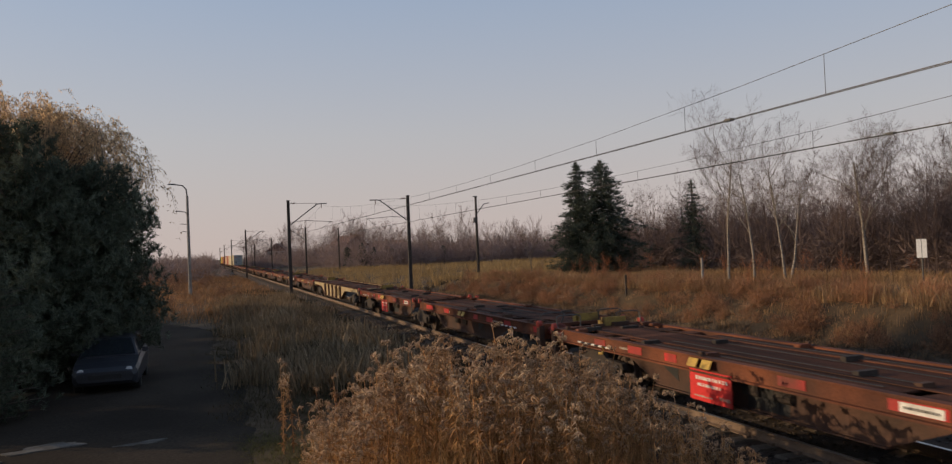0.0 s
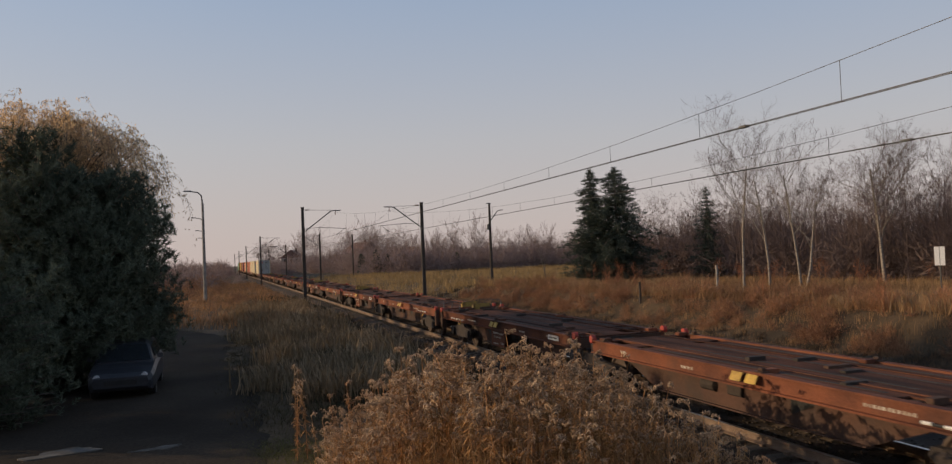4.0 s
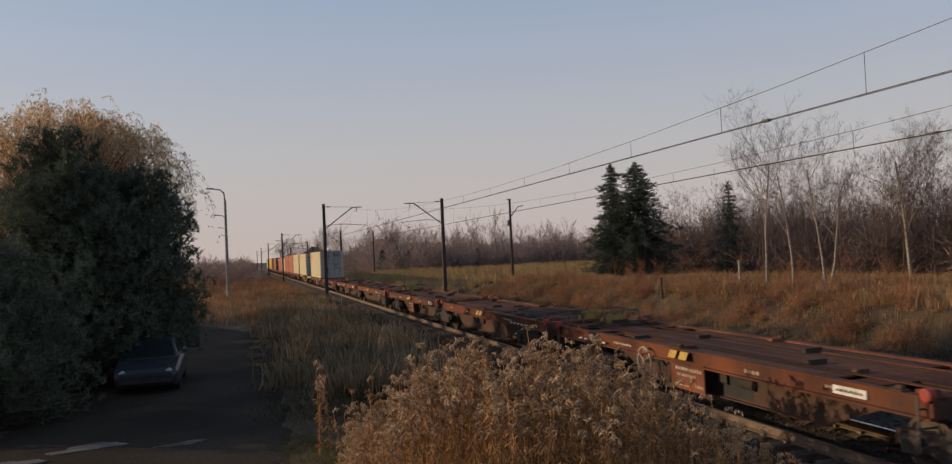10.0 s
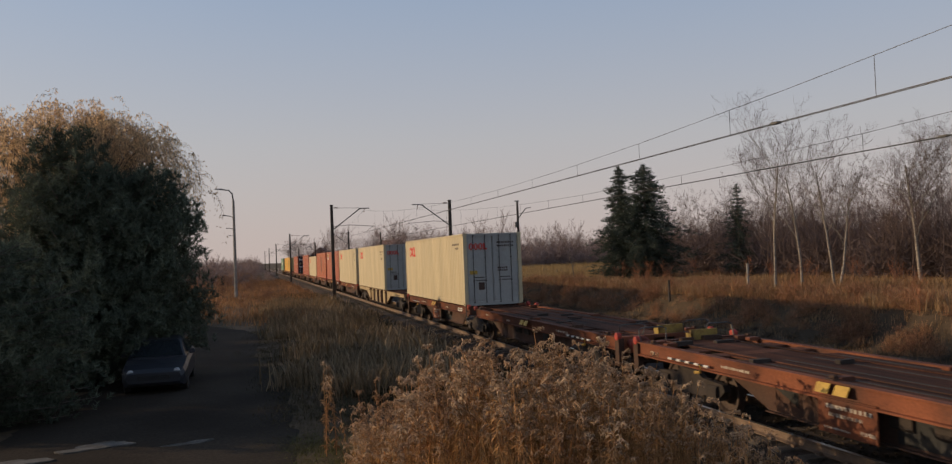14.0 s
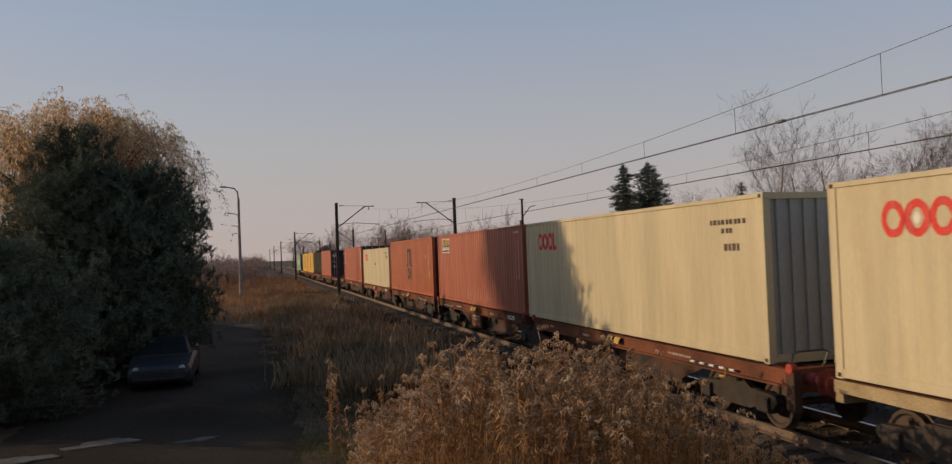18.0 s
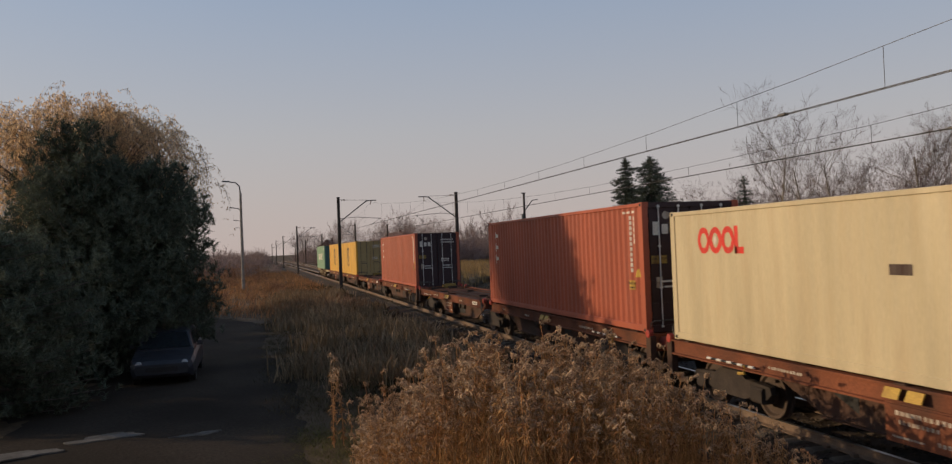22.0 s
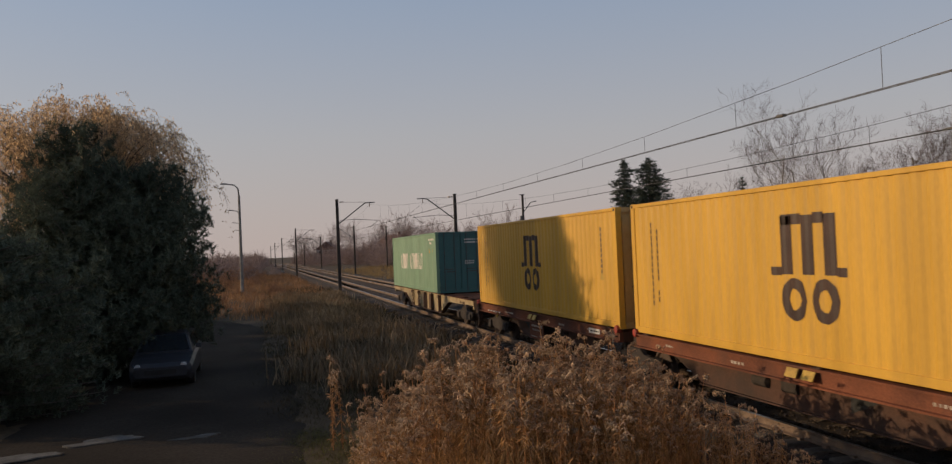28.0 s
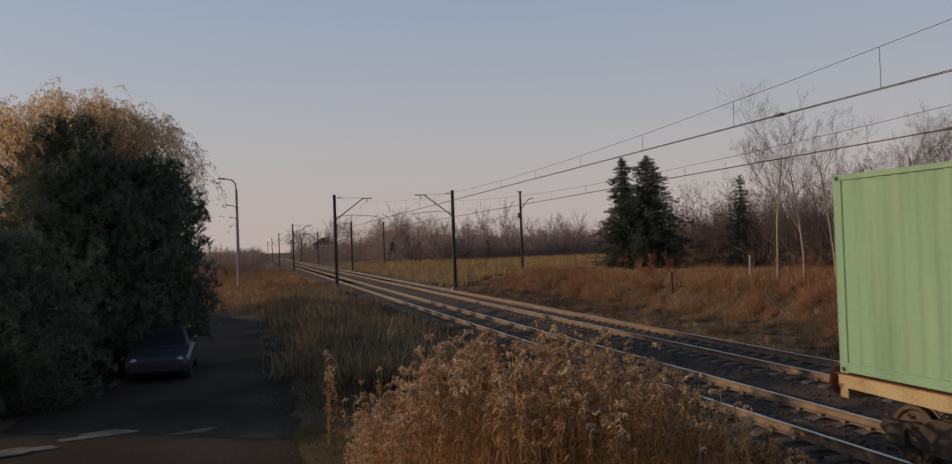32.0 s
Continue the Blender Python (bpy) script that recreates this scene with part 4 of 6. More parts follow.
def dark_mark(c, H, y, size, material):
    """Dark carrier mark: three tall posts joined above over two rounded blocks, as plain shapes."""
    s = size
    zt = H - 0.50
    zb = zt - 0.97
    cuts = []
    for k in (0, 1, 2):
        y0 = y + (k - 1) * 0.50 * s - 0.14 * s
        cuts.append(bar(y0, y0 + 0.28 * s, zb, zt - 0.03))
    cuts += [bar(y - 0.38 * s, y - 0.14 * s, zt - 0.17, zt), bar(y + 0.14 * s, y + 0.62 * s, zt - 0.17, zt), bar(y - 0.85 * s, y - 0.64 * s, zb - 0.02, zb + 0.12), bar(y + 0.64 * s, y + 0.92 * s, zb - 0.02, zb + 0.12)]
    zc = zb - 0.40
    for yc in (y - 0.36 * s, y + 0.36 * s):
        cuts.append(ring(yc, zc, 0.31 * s, 0.345, 0.17))
    decal(c, "dark_mark", cuts, material, "bold dark block mark")


def triangle(c, y, z, s=0.22):
    decal(c, "warning_triangle", [(y - s / 2, y + s / 2, lambda q: [(z, z + max(0.005, s * (1 - abs(q - y) / (s / 2))))])], M_yellow, "yellow warning triangle")


def caution(c, at, size, on_door=False):
    """The one word on the yellow plates."""
    cu = bpy.data.curves.new("caution_lettering", "FONT")
    cu.body, cu.size, cu.extrude = "CAUTION", size, 0.001
    cu.materials.append(P_ink)
    ob = new("caution_lettering", cu)
    ob.parent, ob.location = c, at
    ob.rotation_euler = (math.pi / 2, 0, 0 if on_door else -math.pi / 2)
    tagged(ob, "dark lettering on a yellow plate")


HC, ST = 2.896, 2.6
c = container("cream_container", "cream high-cube shipping container with red carrier mark", HC, P_cream, P_creamshade, 236.95)
red_mark(c, HC)
number_row(c, 0.7, HC - 0.45, 9, P_ink, 0.08)
number_row(c, 0.9, HC - 0.62, 4, P_ink, 0.08)
for u in (256.6, 270.38):
    c = container("cream_container", "cream high-cube shipping container with red carrier mark", HC, P_cream, P_creamshade, u, blind=u > 260)
    red_mark(c, HC, u > 260)
    number_row(c, 0.55, HC - 0.5, 9, P_ink, 0.09)
    number_row(c, 0.95, HC - 0.66, 3, P_ink, 0.09)
    number_row(c, 0.75, HC - 0.98, 4, P_ink, 0.13)
c = container("brick_red_container", "faded brick red container with a framed white and yellow panel", HC, P_brick, P_redshade, 282.95)
decal(c, "framed_panel", [bar(10.0, 11.32, 2.09, 2.71)], P_letter, "white framed lettering panel")
decal(c, "panel_ground", [bar(10.04, 11.28, 2.13, 2.67)], P_ink, "", 0.05, 0.008)
for k in range(5):
    decal(c, "yellow_ray", [bar(10.06, 11.0 - 0.03 * k, 2.43 + 0.05 * k - 0.015, 2.43 + 0.05 * k + 0.02)], M_yellow, "", 0.05, 0.012)
decal(c, "lettering_bars", [bar(10.1 + 0.105 * k, 10.175 + 0.105 * k, 2.18 + 0.015 * (k % 2), 2.36 - 0.02 * (k % 3)) for k in range(11)] + [bar(11.08, 11.22, 2.18, 2.62)], P_letter, "white lettering bars", 0.05, 0.012)
number_column(c, 0.75, HC - 0.5, 10, P_letter)
scr = random.Random(5)
decal(c, "scrape_marks", [bar(q, q + scr.uniform(0.015, 0.04), 0.2 + scr.uniform(0, 0.1), 0.35 + scr.uniform(0.05, 0.45)) for q in [scr.uniform(3.2, 7.4) for _ in range(24)]], P_scrape, "pale scrapes low on the wall")
number_column(c, 0.5, HC - 0.5, 9, P_letter)
triangle(c, 0.55, HC - 1.75)
number_row(c, 0.45, HC - 0.25, 4, P_letter, 0.06)
c = container("orange_red_container", "orange red corrugated container with dark block mark", HC, P_orange, P_redshade, 296.38, 0.042)
dark_mark(c, HC, 6.05, 1.0, P_ink)
number_column(c, 1.35, HC - 0.4, 11, P_letter)
number_column(c, 0.95, HC - 0.4, 9, P_letter)
triangle(c, 1.75, HC - 1.05)
decal(c, "caution_plate", [bar(0.75, 1.15, HC - 2.0, HC - 1.65)], M_yellow, "yellow caution plate")
c = container("cream_container", "lower cream shipping container with red carrier mark", ST, P_cream, P_creamshade, 309.3, 0.009)
red_mark(c, ST)
decal(c, "small_plate", [bar(5.9, 6.3, 1.45, 1.6)], P_ink)
number_row(c, 0.7, ST - 0.4, 7, P_ink, 0.08)
number_row(c, 0.7, ST - 0.7, 5, P_ink, 0.16)
for u in (322.73, 349.06):
    c = container("red_container", "red corrugated container with white upright lettering bars", HC, P_tex, P_redshade, u, 0.044)
    for k in range(3):
        decal(c, "lettering_block", [bar(11.30, 11.48, 2.24 - 0.4 * k, 2.56 - 0.4 * k), bar(11.14, 11.30, 2.34 - 0.4 * k, 2.46 - 0.4 * k)], P_letter, "white block lettering shape")
    number_column(c, 0.62, 2.62, 11, P_letter, 0.12)
    number_column(c, 0.42, 2.6, 5, P_letter)
    number_row(c, 0.4, HC - 0.22, 5, P_letter, 0.05)
    triangle(c, 0.36, 1.22)
    decal(c, "caution_plate", [bar(0.48, 0.86, 0.93, 1.14)], M_yellow, "yellow caution plate", 0.05, 0.012)
    caution(c, (-CW / 2 + 0.018 - 0.016, 0.85, 1.05), 0.088)
    decal(c, "lettering_bars", [bar(0.51 + 0.06 * k, 0.55 + 0.06 * k, 0.96, 1.0) for k in range(5)], P_ink, "", 0.05, 0.015)
    part("caution_plate", Shape().box(-1.02, -0.64, 0.02, 0.033, 1.52, 1.70), M_endplate, c, "dull yellow caution plate on the door")
    caution(c, (-1.0, 0.018, 1.6), 0.082, True)
    part("grey_sticker", Shape().box(-0.92, -0.76, 0.02, 0.033, 0.98, 1.22), M_stencil, c)
    part("round_sticker", Shape().lathe([(0.02, 0.09), (0.033, 0.09)], (-0.62, 0, HC - 0.3), "y", 16), M_stencil, c)
    s = Shape()
    for k in range(3):
        s.box(-0.95 + 0.22 * k, -0.80 + 0.22 * k, 0.026, 0.032, HC - 0.72 + (0 if k else -0.02), HC - 0.5 + (0 if k else 0.06))
    part("door_mark", s, P_letter, c, "white block lettering on the door")
for u in (375.4, 388.4):
    c = container("yellow_container", "yellow corrugated container with dark block mark", HC, P_yellow, P_yellowshade, u, 0.02)
    dark_mark(c, HC, 6.22, 1.0, P_ink)
    for q, n, z1 in ((11.25, 13, 2.45), (11.0, 8, 2.3), (11.0, 2, 1.0)):
        number_column(c, q, z1, n, P_ink, 0.14)
    number_column(c, 0.9, HC - 0.45, 9, P_ink)
    triangle(c, 0.95, HC - 1.75)
c = container("green_container", "green corrugated container with tall white lettering bars", HC, P_green, P_greenshade, 408.06, 0.02)
yy = 9.45
for k, wd in enumerate((0.40, 0.34, 0.16, 0.42, 0.42, 0, 0.38, 0.40, 0.18, 0.38, 0.38, 0.18, 0.42, 0.44)):
    if wd:
        lo_, hi_ = ((1.09, 1.27), (1.76, 1.93), (1.27, 1.76))[k % 3]
        decal(c, "lettering_block", [bar(yy - wd, yy, 1.09, 1.93)] if wd < 0.2 else [bar(yy - wd, yy - wd + 0.15, 1.09, 1.93), bar(yy - 0.15, yy, 1.09 if k % 2 else 1.2, 1.93 if k % 3 else 1.85), bar(yy - wd + 0.15, yy - 0.15, lo_, hi_)], P_letter, "tall white block lettering shape")
        yy -= wd + 0.09
    else:
        yy -= 0.62
number_row(c, 0.6, HC - 0.38, 9, P_letter, 0.1)
number_row(c, 1.0, HC - 0.55, 4, P_letter, 0.1)
triangle(c, 1.55, HC - 0.95)
decal(c, "caution_plate", [bar(0.75, 0.88, HC - 0.95, HC - 0.75)], M_yellow)


# ---- plants ----
M_bark = mat("grey_bark", (0.17, 0.145, 0.125), (0.10, 0.085, 0.07), 0.9, scale=3, fine=30, bump=0.5)
M_birch = mat("pale_bark", (0.33, 0.285, 0.24), (0.16, 0.135, 0.115), 0.85, scale=5, fine=30, bump=0.3, stretch=(1, 1, 2.5))
M_twig = mat("bare_twigs", (0.195, 0.142, 0.128), (0.13, 0.094, 0.086), 0.9, scale=0.25, fine=10, bump=0, island=0.3, trans=0.3)
# twig colour lightened and greyed to put distance haze into it
M_hazetwig = mat("far_hazed_twigs", (0.30, 0.225, 0.205), (0.22, 0.165, 0.155), 0.9, scale=0.05, fine=2, bump=0, island=0.2, trans=0.4)
M_needle = mat("dark_pine_needles", (0.14, 0.16, 0.113), (0.085, 0.102, 0.075), 0.8, scale=0.9, fine=12, bump=0, island=0.45, spec=0.1, trans=0.25)
M_spruce = mat("spruce_needles", (0.068, 0.086, 0.064), (0.042, 0.056, 0.043), 0.75, scale=0.7, fine=10, bump=0, island=0.35)
M_willow = mat("yellowed_willow_leaves", (0.72, 0.52, 0.31), (0.56, 0.38, 0.21), 0.7, scale=0.5, fine=10, bump=0, island=0.35, trans=0.6)
M_grass = mat("dry_grass", (0.41, 0.265, 0.135), (0.25, 0.15, 0.078), 0.85, scale=0.16, fine=3, bump=0, island=0.35, trans=0.25, dirt=(0.26, 0.125, 0.06), dirt_scale=0.12, dirt_amount=0.8)
M_field = mat("yellow_field_grass", (0.38, 0.26, 0.12), (0.28, 0.18, 0.08), 0.9, scale=0.08, fine=2, bump=0, island=0.25, trans=0.2)
M_green = mat("green_grass", (0.085, 0.082, 0.022), (0.05, 0.045, 0.016), 0.8, scale=0.4, fine=6, bump=0, island=0.4, trans=0.3)
M_weed = mat("dry_weed_stalks", (0.57, 0.345, 0.16), (0.35, 0.185, 0.085), 0.85, scale=0.8, fine=12, bump=0, island=0.45, trans=0.45)
M_fluff = mat("seed_fluff", (0.60, 0.44, 0.29), (0.38, 0.235, 0.135), 0.9, scale=1.4, fine=14, bump=0, island=0.5, trans=0.3)


def strip(pts, radii, sides=3):
    """A tapered tube through pts as arrays."""
    pts = np.asarray(pts, float)
    n = len(pts)
    d = np.gradient(pts, axis=0)
    d /= np.linalg.norm(d, axis=1, keepdims=True) + 1e-9
    ref = np.where(abs(d[:, 2:3]) > 0.9, np.array([[1.0, 0, 0]]), np.array([[0, 0, 1.0]]))
    a = np.cross(d, ref)
    a /= np.linalg.norm(a, axis=1, keepdims=True) + 1e-9
    b = np.cross(d, a)
    q = 2 * np.pi * np.arange(sides) / sides
    v = pts[:, None, :] + (a[:, None, :] * np.cos(q)[None, :, None] + b[:, None, :] * np.sin(q)[None, :, None]) * np.asarray(radii, float)[:, None, None]
    v = v.reshape(-1, 3)
    i = (np.arange(n - 1)[:, None] * sides + np.arange(sides)[None, :]).ravel()
    j = (np.arange(n - 1)[:, None] * sides + (np.arange(sides)[None, :] + 1) % sides).ravel()
    return v, np.concatenate([np.stack([i, j, j + sides], -1), np.stack([i, j + sides, i + sides], -1)])


def join(parts):
    vs, ts, n = [], [], 0
    for v, t in parts:
        vs.append(v)
        ts.append(t + n)
        n += len(v)
    return np.concatenate(vs), np.concatenate(ts)


def bare_tree(r, h, r0, levels=3, forks=7, spread=0.75, lean=0.0, first=0.25, twig=0.008, up=0.35, cheap=False):
    """A leafless tree: returns (trunk parts, twig parts)."""
    trunk, twigs = [], []

    def limb(p, d, length, rad, level):
        n = 5 if level == 0 else 4
        pts, q, dd = [p], p.copy(), d.copy()
        for _ in range(n - 1):
            dd = dd + r.normal(0, 0.05 + 0.105 * level, 3) + np.array([0, 0, up * 0.25 * level])
            dd /= np.linalg.norm(dd)
            q = q + dd * length / (n - 1)
            pts.append(q)
        rr = np.linspace(rad, max(rad * 0.35, twig * 0.6), n)
        if cheap and level == levels:
            w = np.cross(dd, r.normal(0, 1, 3))
            w *= twig * 1.5 / np.linalg.norm(w)
            twigs.append((np.array([p - w, p + w, q]), np.array([(0, 1, 2)])))
            return
        if cheap and level >= 1:
            pts, rr, n = [pts[0], pts[1], pts[-1]], rr[[0, 1, -1]], 3
        (trunk if level < 2 else twigs).append(strip(pts, rr, (4 if cheap else 6) if level == 0 else 4 if level == 1 and not cheap else 3))
        if level >= levels:
            return
        k = forks if level == 0 else max(3, forks - 2 * level)
        for i in range(k):
            f = first + (1 - first) * (i + r.random()) / k if level == 0 else 0.25 + 0.75 * (i + r.random()) / k
            x = f * (n - 1)
            a = min(int(x), n - 2)
            pos = pts[a] + (pts[a + 1] - pts[a]) * (x - a)
            ax = pts[a + 1] - pts[a]
            ax = ax / np.linalg.norm(ax)
            side = r.normal(0, 1, 3)
            side -= ax * side.dot(ax)
            side /= np.linalg.norm(side)
            nd = ax * (1 - spread * 0.55) + side * spread + np.array([0, 0, up])
            nd /= np.linalg.norm(nd)
            limb(pos, nd, length * (0.55 - 0.2 * f + 0.15 * r.random()), max(twig, rad * (1 - 0.6 * f) * 0.5), level + 1)

    d0 = np.array([lean, r.normal(0, 0.05), 1.0])
    limb(np.zeros(3), d0 / np.linalg.norm(d0), h, r0, 0)
    return trunk, twigs


def plant(name, label, category, at, trunk, crown, m_trunk, m_crown, crown_name="crown", group=""):
    t = thing(name, label, category, at, group)
    v, f = trunk
    part("trunk", fast_mesh("trunk", v, f, m_trunk), m_trunk, t)
    v, f = crown
    part(crown_name, fast_mesh(crown_name, v, f, m_crown), m_crown, t)
    return t


def place_z(x, y):
    return float(ground_z(x, y))


def tuft(r, n, length, width, droop=0.0):
    """A brush of needles or blades round a short twig."""
    vs, ts = [], []
    for i in range(n):
        d = r.normal(0, 1, 3)
        d[2] = abs(d[2]) * 0.6 + 0.25 - droop
        d /= np.linalg.norm(d)
        s = np.cross(d, r.normal(0, 1, 3))
        s *= width / np.linalg.norm(s)
        b = d * length * 0.05 * r.random()
        l = length * r.uniform(0.6, 1.1)
        vs += [b - s, b + s, b + d * l]
        ts.append((3 * i, 3 * i + 1, 3 * i + 2))
    return np.array(vs), np.array(ts)


def shoot(r, n, length, width):
    """An upright shoot of a pine: needles that point forward along a short stem."""
    ax = np.array([r.normal(0, 0.55), r.normal(0, 0.55), 0.8])
    ax /= np.linalg.norm(ax)
    vs, ts = [], []
    for i in range(n):
        side = r.normal(0, 1, 3)
        side -= ax * side.dot(ax)
        side /= np.linalg.norm(side)
        d = ax * 0.6 + side * r.uniform(0.4, 1.1)
        d /= np.linalg.norm(d)
        w = np.cross(d, r.normal(0, 1, 3))
        w *= width / np.linalg.norm(w)
        b = ax * length * (r.random() - 0.35)
        vs += [b - w, b + w, b + d * length * r.uniform(0.4, 0.75)]
        ts.append((3 * i, 3 * i + 1, 3 * i + 2))
    return np.array(vs), np.array(ts)


def conifer(seed, h, rad, tufts, length, width, droop, low=0.04, power=0.8, ragged=0.25, rise=0.25, m=M_needle, name="pine_tree", label="", at=(0, 0, 0), full=1.0, dome=False):
    r = np.random.default_rng(seed)
    wood = [strip([(0, 0, 0), (0.06, 0.02, h * 0.5), (0, 0, h)], [0.03 * h, 0.018 * h, 0.004 * h], 7)]
    places, sizes = [], []
    rows = int(h / 0.30)
    for i in range(rows):
        f = low + (1 - low) * i / rows
        z = f * h
        prof = (1 - f) ** power * (0.55 + 0.45 * min(1, f / 0.22)) * full
        if dome:
            prof = math.sqrt(max(0.02, 1 - ((f - 0.36) / 0.66) ** 2)) * full
        k = 9 if f < 0.75 else 6
        for j in range(k):
            a = 2 * math.pi * (j + r.random()) / k + i * 1.3
            L = rad * prof * (1 - ragged + 1.35 * ragged * r.random()) * (0.68 if m is M_spruce and i % 3 else 1.0) + (0.35 if m is M_needle else 0.12)
            e = np.array([math.cos(a) * L, math.sin(a) * L, z + rise * L * (0.5 + f) - max(0, droop) * L])
            m0 = np.array([math.cos(a) * L * 0.5, math.sin(a) * L * 0.5, z + rise * L * 0.2])
            wood.append(strip([(0, 0, z), m0, e], [0.03, 0.02, 0.008], 3))
            cnt = max(2, int(tufts * L))
            for q in range(cnt):
                s = 0.2 + 0.8 * (q + r.random()) / cnt
                base = np.array([0, 0, z]) * (1 - s) ** 2 + 2 * s * (1 - s) * m0 + s * s * e
                places.append(base + np.clip(r.normal(0, 1, 3), -1.6, 1.6) * (0.06 + 0.07 * L * s) * np.array([1, 1, 0.7]))
                sizes.append(r.uniform(0.7, 1.25))
        if f > 0.9:
            places += [np.array([0, 0, z + 0.3])]
            sizes.append(1)
    places += [np.array([0, 0, h - 0.05 * k]) for k in range(4)]
    sizes += [1.0] * 4
    protos = [shoot(r, 28, length * 0.95, width * 1.25) if m is M_needle else tuft(r, 14, length, width, droop) for _ in range(10)]
    crown = scatter(protos, places, r.uniform(0, 6.28, len(places)), sizes)
    return plant(name, label, "tree", at, join(wood), crown, M_bark, m, "needle_crown")


def willow(seed, h, rad, at):
    r = np.random.default_rng(seed)
    wood, leaf = [strip([(0, 0, 0), (0.2, 0, h * 0.2), (0.1, 0.1, h * 0.38)], [0.42, 0.34, 0.26], 9)], []
    tips = []
    for i in range(150):
        a = r.uniform(0, 6.28)
        f = r.random() ** 0.6
        R = rad * f
        top = h * (0.70 + 0.30 * math.sqrt(max(0, 1 - f * f))) * r.uniform(0.93, 1.01)
        e = np.array([math.cos(a) * R, math.sin(a) * R, top - 0.25 * f * f])
        m0 = np.array([math.cos(a) * R * 0.5, math.sin(a) * R * 0.5, h * 0.4 + (top - h * 0.4) * 0.95])
        p = [np.array([0.1, 0.1, h * 0.3])]
        for s in np.linspace(0.2, 1, 6):
            p.append(p[0] * (1 - s) ** 2 + 2 * s * (1 - s) * m0 + s * s * e)
        wood.append(strip(p[:6], np.linspace(0.06, 0.008, 6), 4))
        for s in range(22):
            q = r.uniform(0.4, 1.02)
            tips.append(p[0] * (1 - q) ** 2 + 2 * q * (1 - q) * m0 + q * q * e + r.normal(0, 0.2, 3))
    vs, ts = [], []
    for tp in tips:
        out = np.array([tp[0], tp[1], 0])
        out = out / (np.linalg.norm(out) + 1e-6) + r.normal(0, 0.4, 3) * np.array([1, 1, 0])
        L = r.uniform(0.5, 1.3) if tp[2] > h * 0.8 else r.uniform(0.8, 2.4)
        n = 9
        s = np.linspace(0, 1, n)
        pts = tp[None] + out[None] * (0.5 * s * (1.3 - 0.6 * s))[:, None] + np.array([0, 0, 1.0])[None] * (0.28 * np.sin(s * 2.2) - L * s ** 1.5)[:, None]
        wood.append(strip(pts[::3], np.linspace(0.008, 0.003, len(pts[::3])), 3))
        for p in pts:
            for _ in range(2):
                d = r.normal(0, 0.5, 3) + np.array([0, 0, -0.7])
                d /= np.linalg.norm(d)
                w = np.cross(d, r.normal(0, 1, 3))
                w *= 0.016 / np.linalg.norm(w)
                b = p + r.normal(0, 0.05, 3)
                k = len(vs)
                vs += [b, b + d * 0.06 + w, b + d * 0.14, b + d * 0.06 - w]
                ts += [(k, k + 1, k + 2), (k, k + 2, k + 3)]
    return plant("weeping_willow", "weeping willow with yellowed hanging leaves behind a pine", "tree", at, join(wood), (np.array(vs), np.array(ts)), M_bark, M_willow)


conifer(3, 7.9, 4.0, 14.0, 0.32, 0.009, -0.25, low=0.02, power=0.8, ragged=0.35, rise=0.3, name="pine_tree", label="tall dense blue green pine beside the dirt lane", at=(-5.2, 27.4, -0.35))
conifer(7, 6.4, 2.15, 20.0, 0.30, 0.010, -0.25, low=0.1, ragged=0.28, rise=0.3, dome=True, name="pine_tree", label="rounded dark green pine at the edge of the dirt lane", at=(-3.55, 27.6, -0.35))
conifer(4, 4.3, 2.1, 14.0, 0.28, 0.009, -0.2, low=0.02, ragged=0.3, rise=0.12, dome=True, name="pine_tree", label="low bushy dark pine in front of a taller one", at=(-6.0, 20.9, -0.35))
willow(5, 9.35, 4.4, (-5.8, 30.8, -0.35))
conifer(11, 9.9, 3.3, 12.0, 0.34, 0.017, 0.22, power=0.62, ragged=0.75, rise=0.0, m=M_spruce, name="spruce_tree", label="tall dark spruce on the grassy bank", at=(31.2, 63.8, 0.4))
conifer(12, 9.9, 4.9, 11.0, 0.34, 0.017, 0.22, power=0.6, ragged=0.75, rise=0.0, m=M_spruce, name="spruce_tree", label="dark spruce beside another spruce on the bank", at=(32.9, 62.5, 0.4))
conifer(13, 7.7, 2.3, 8.0, 0.28, 0.014, 0.22, power=0.8, ragged=0.9, rise=0.0, m=M_spruce, name="spruce_tree", label="slim dark spruce among bare trees", at=(39.0, 58.0, 0.4), full=0.9)
# row kept out of sight, added to cast shade on lane and verge
hedge_one = conifer(16, 7.3, 2.1, 4.0, 0.42, 0.045, 0.2, power=0.45, rise=0.0, m=M_spruce, name="spruce_tree", label="unseen dark spruce in a row that shades the lane", at=(-13.5, 27.5, -0.35))
tagged(hedge_one, group="spruces beyond the lane")
for k in (-1, *range(1, 11)):
    copy_thing(hedge_one, pose(-13.5 - 0.5 * (k % 3), 27.5 + 2.9 * k, -0.35 - 0.35 * (k % 2), 0, 0, 67 * k))

for k, (x, y, z) in enumerate(((33.5, 196.0, -2.6), (36.5, 193.0, -1.8), (39.8, 195.0, -3.0), (43.5, 192.0, -3.4), (56.0, 190.0, -3.2))):
    tagged(copy_thing(hedge_one, pose(x, y, z, 0, 0, 50 * k)), "dark spruce before the distant leafless wood", "tree", "distant spruces")

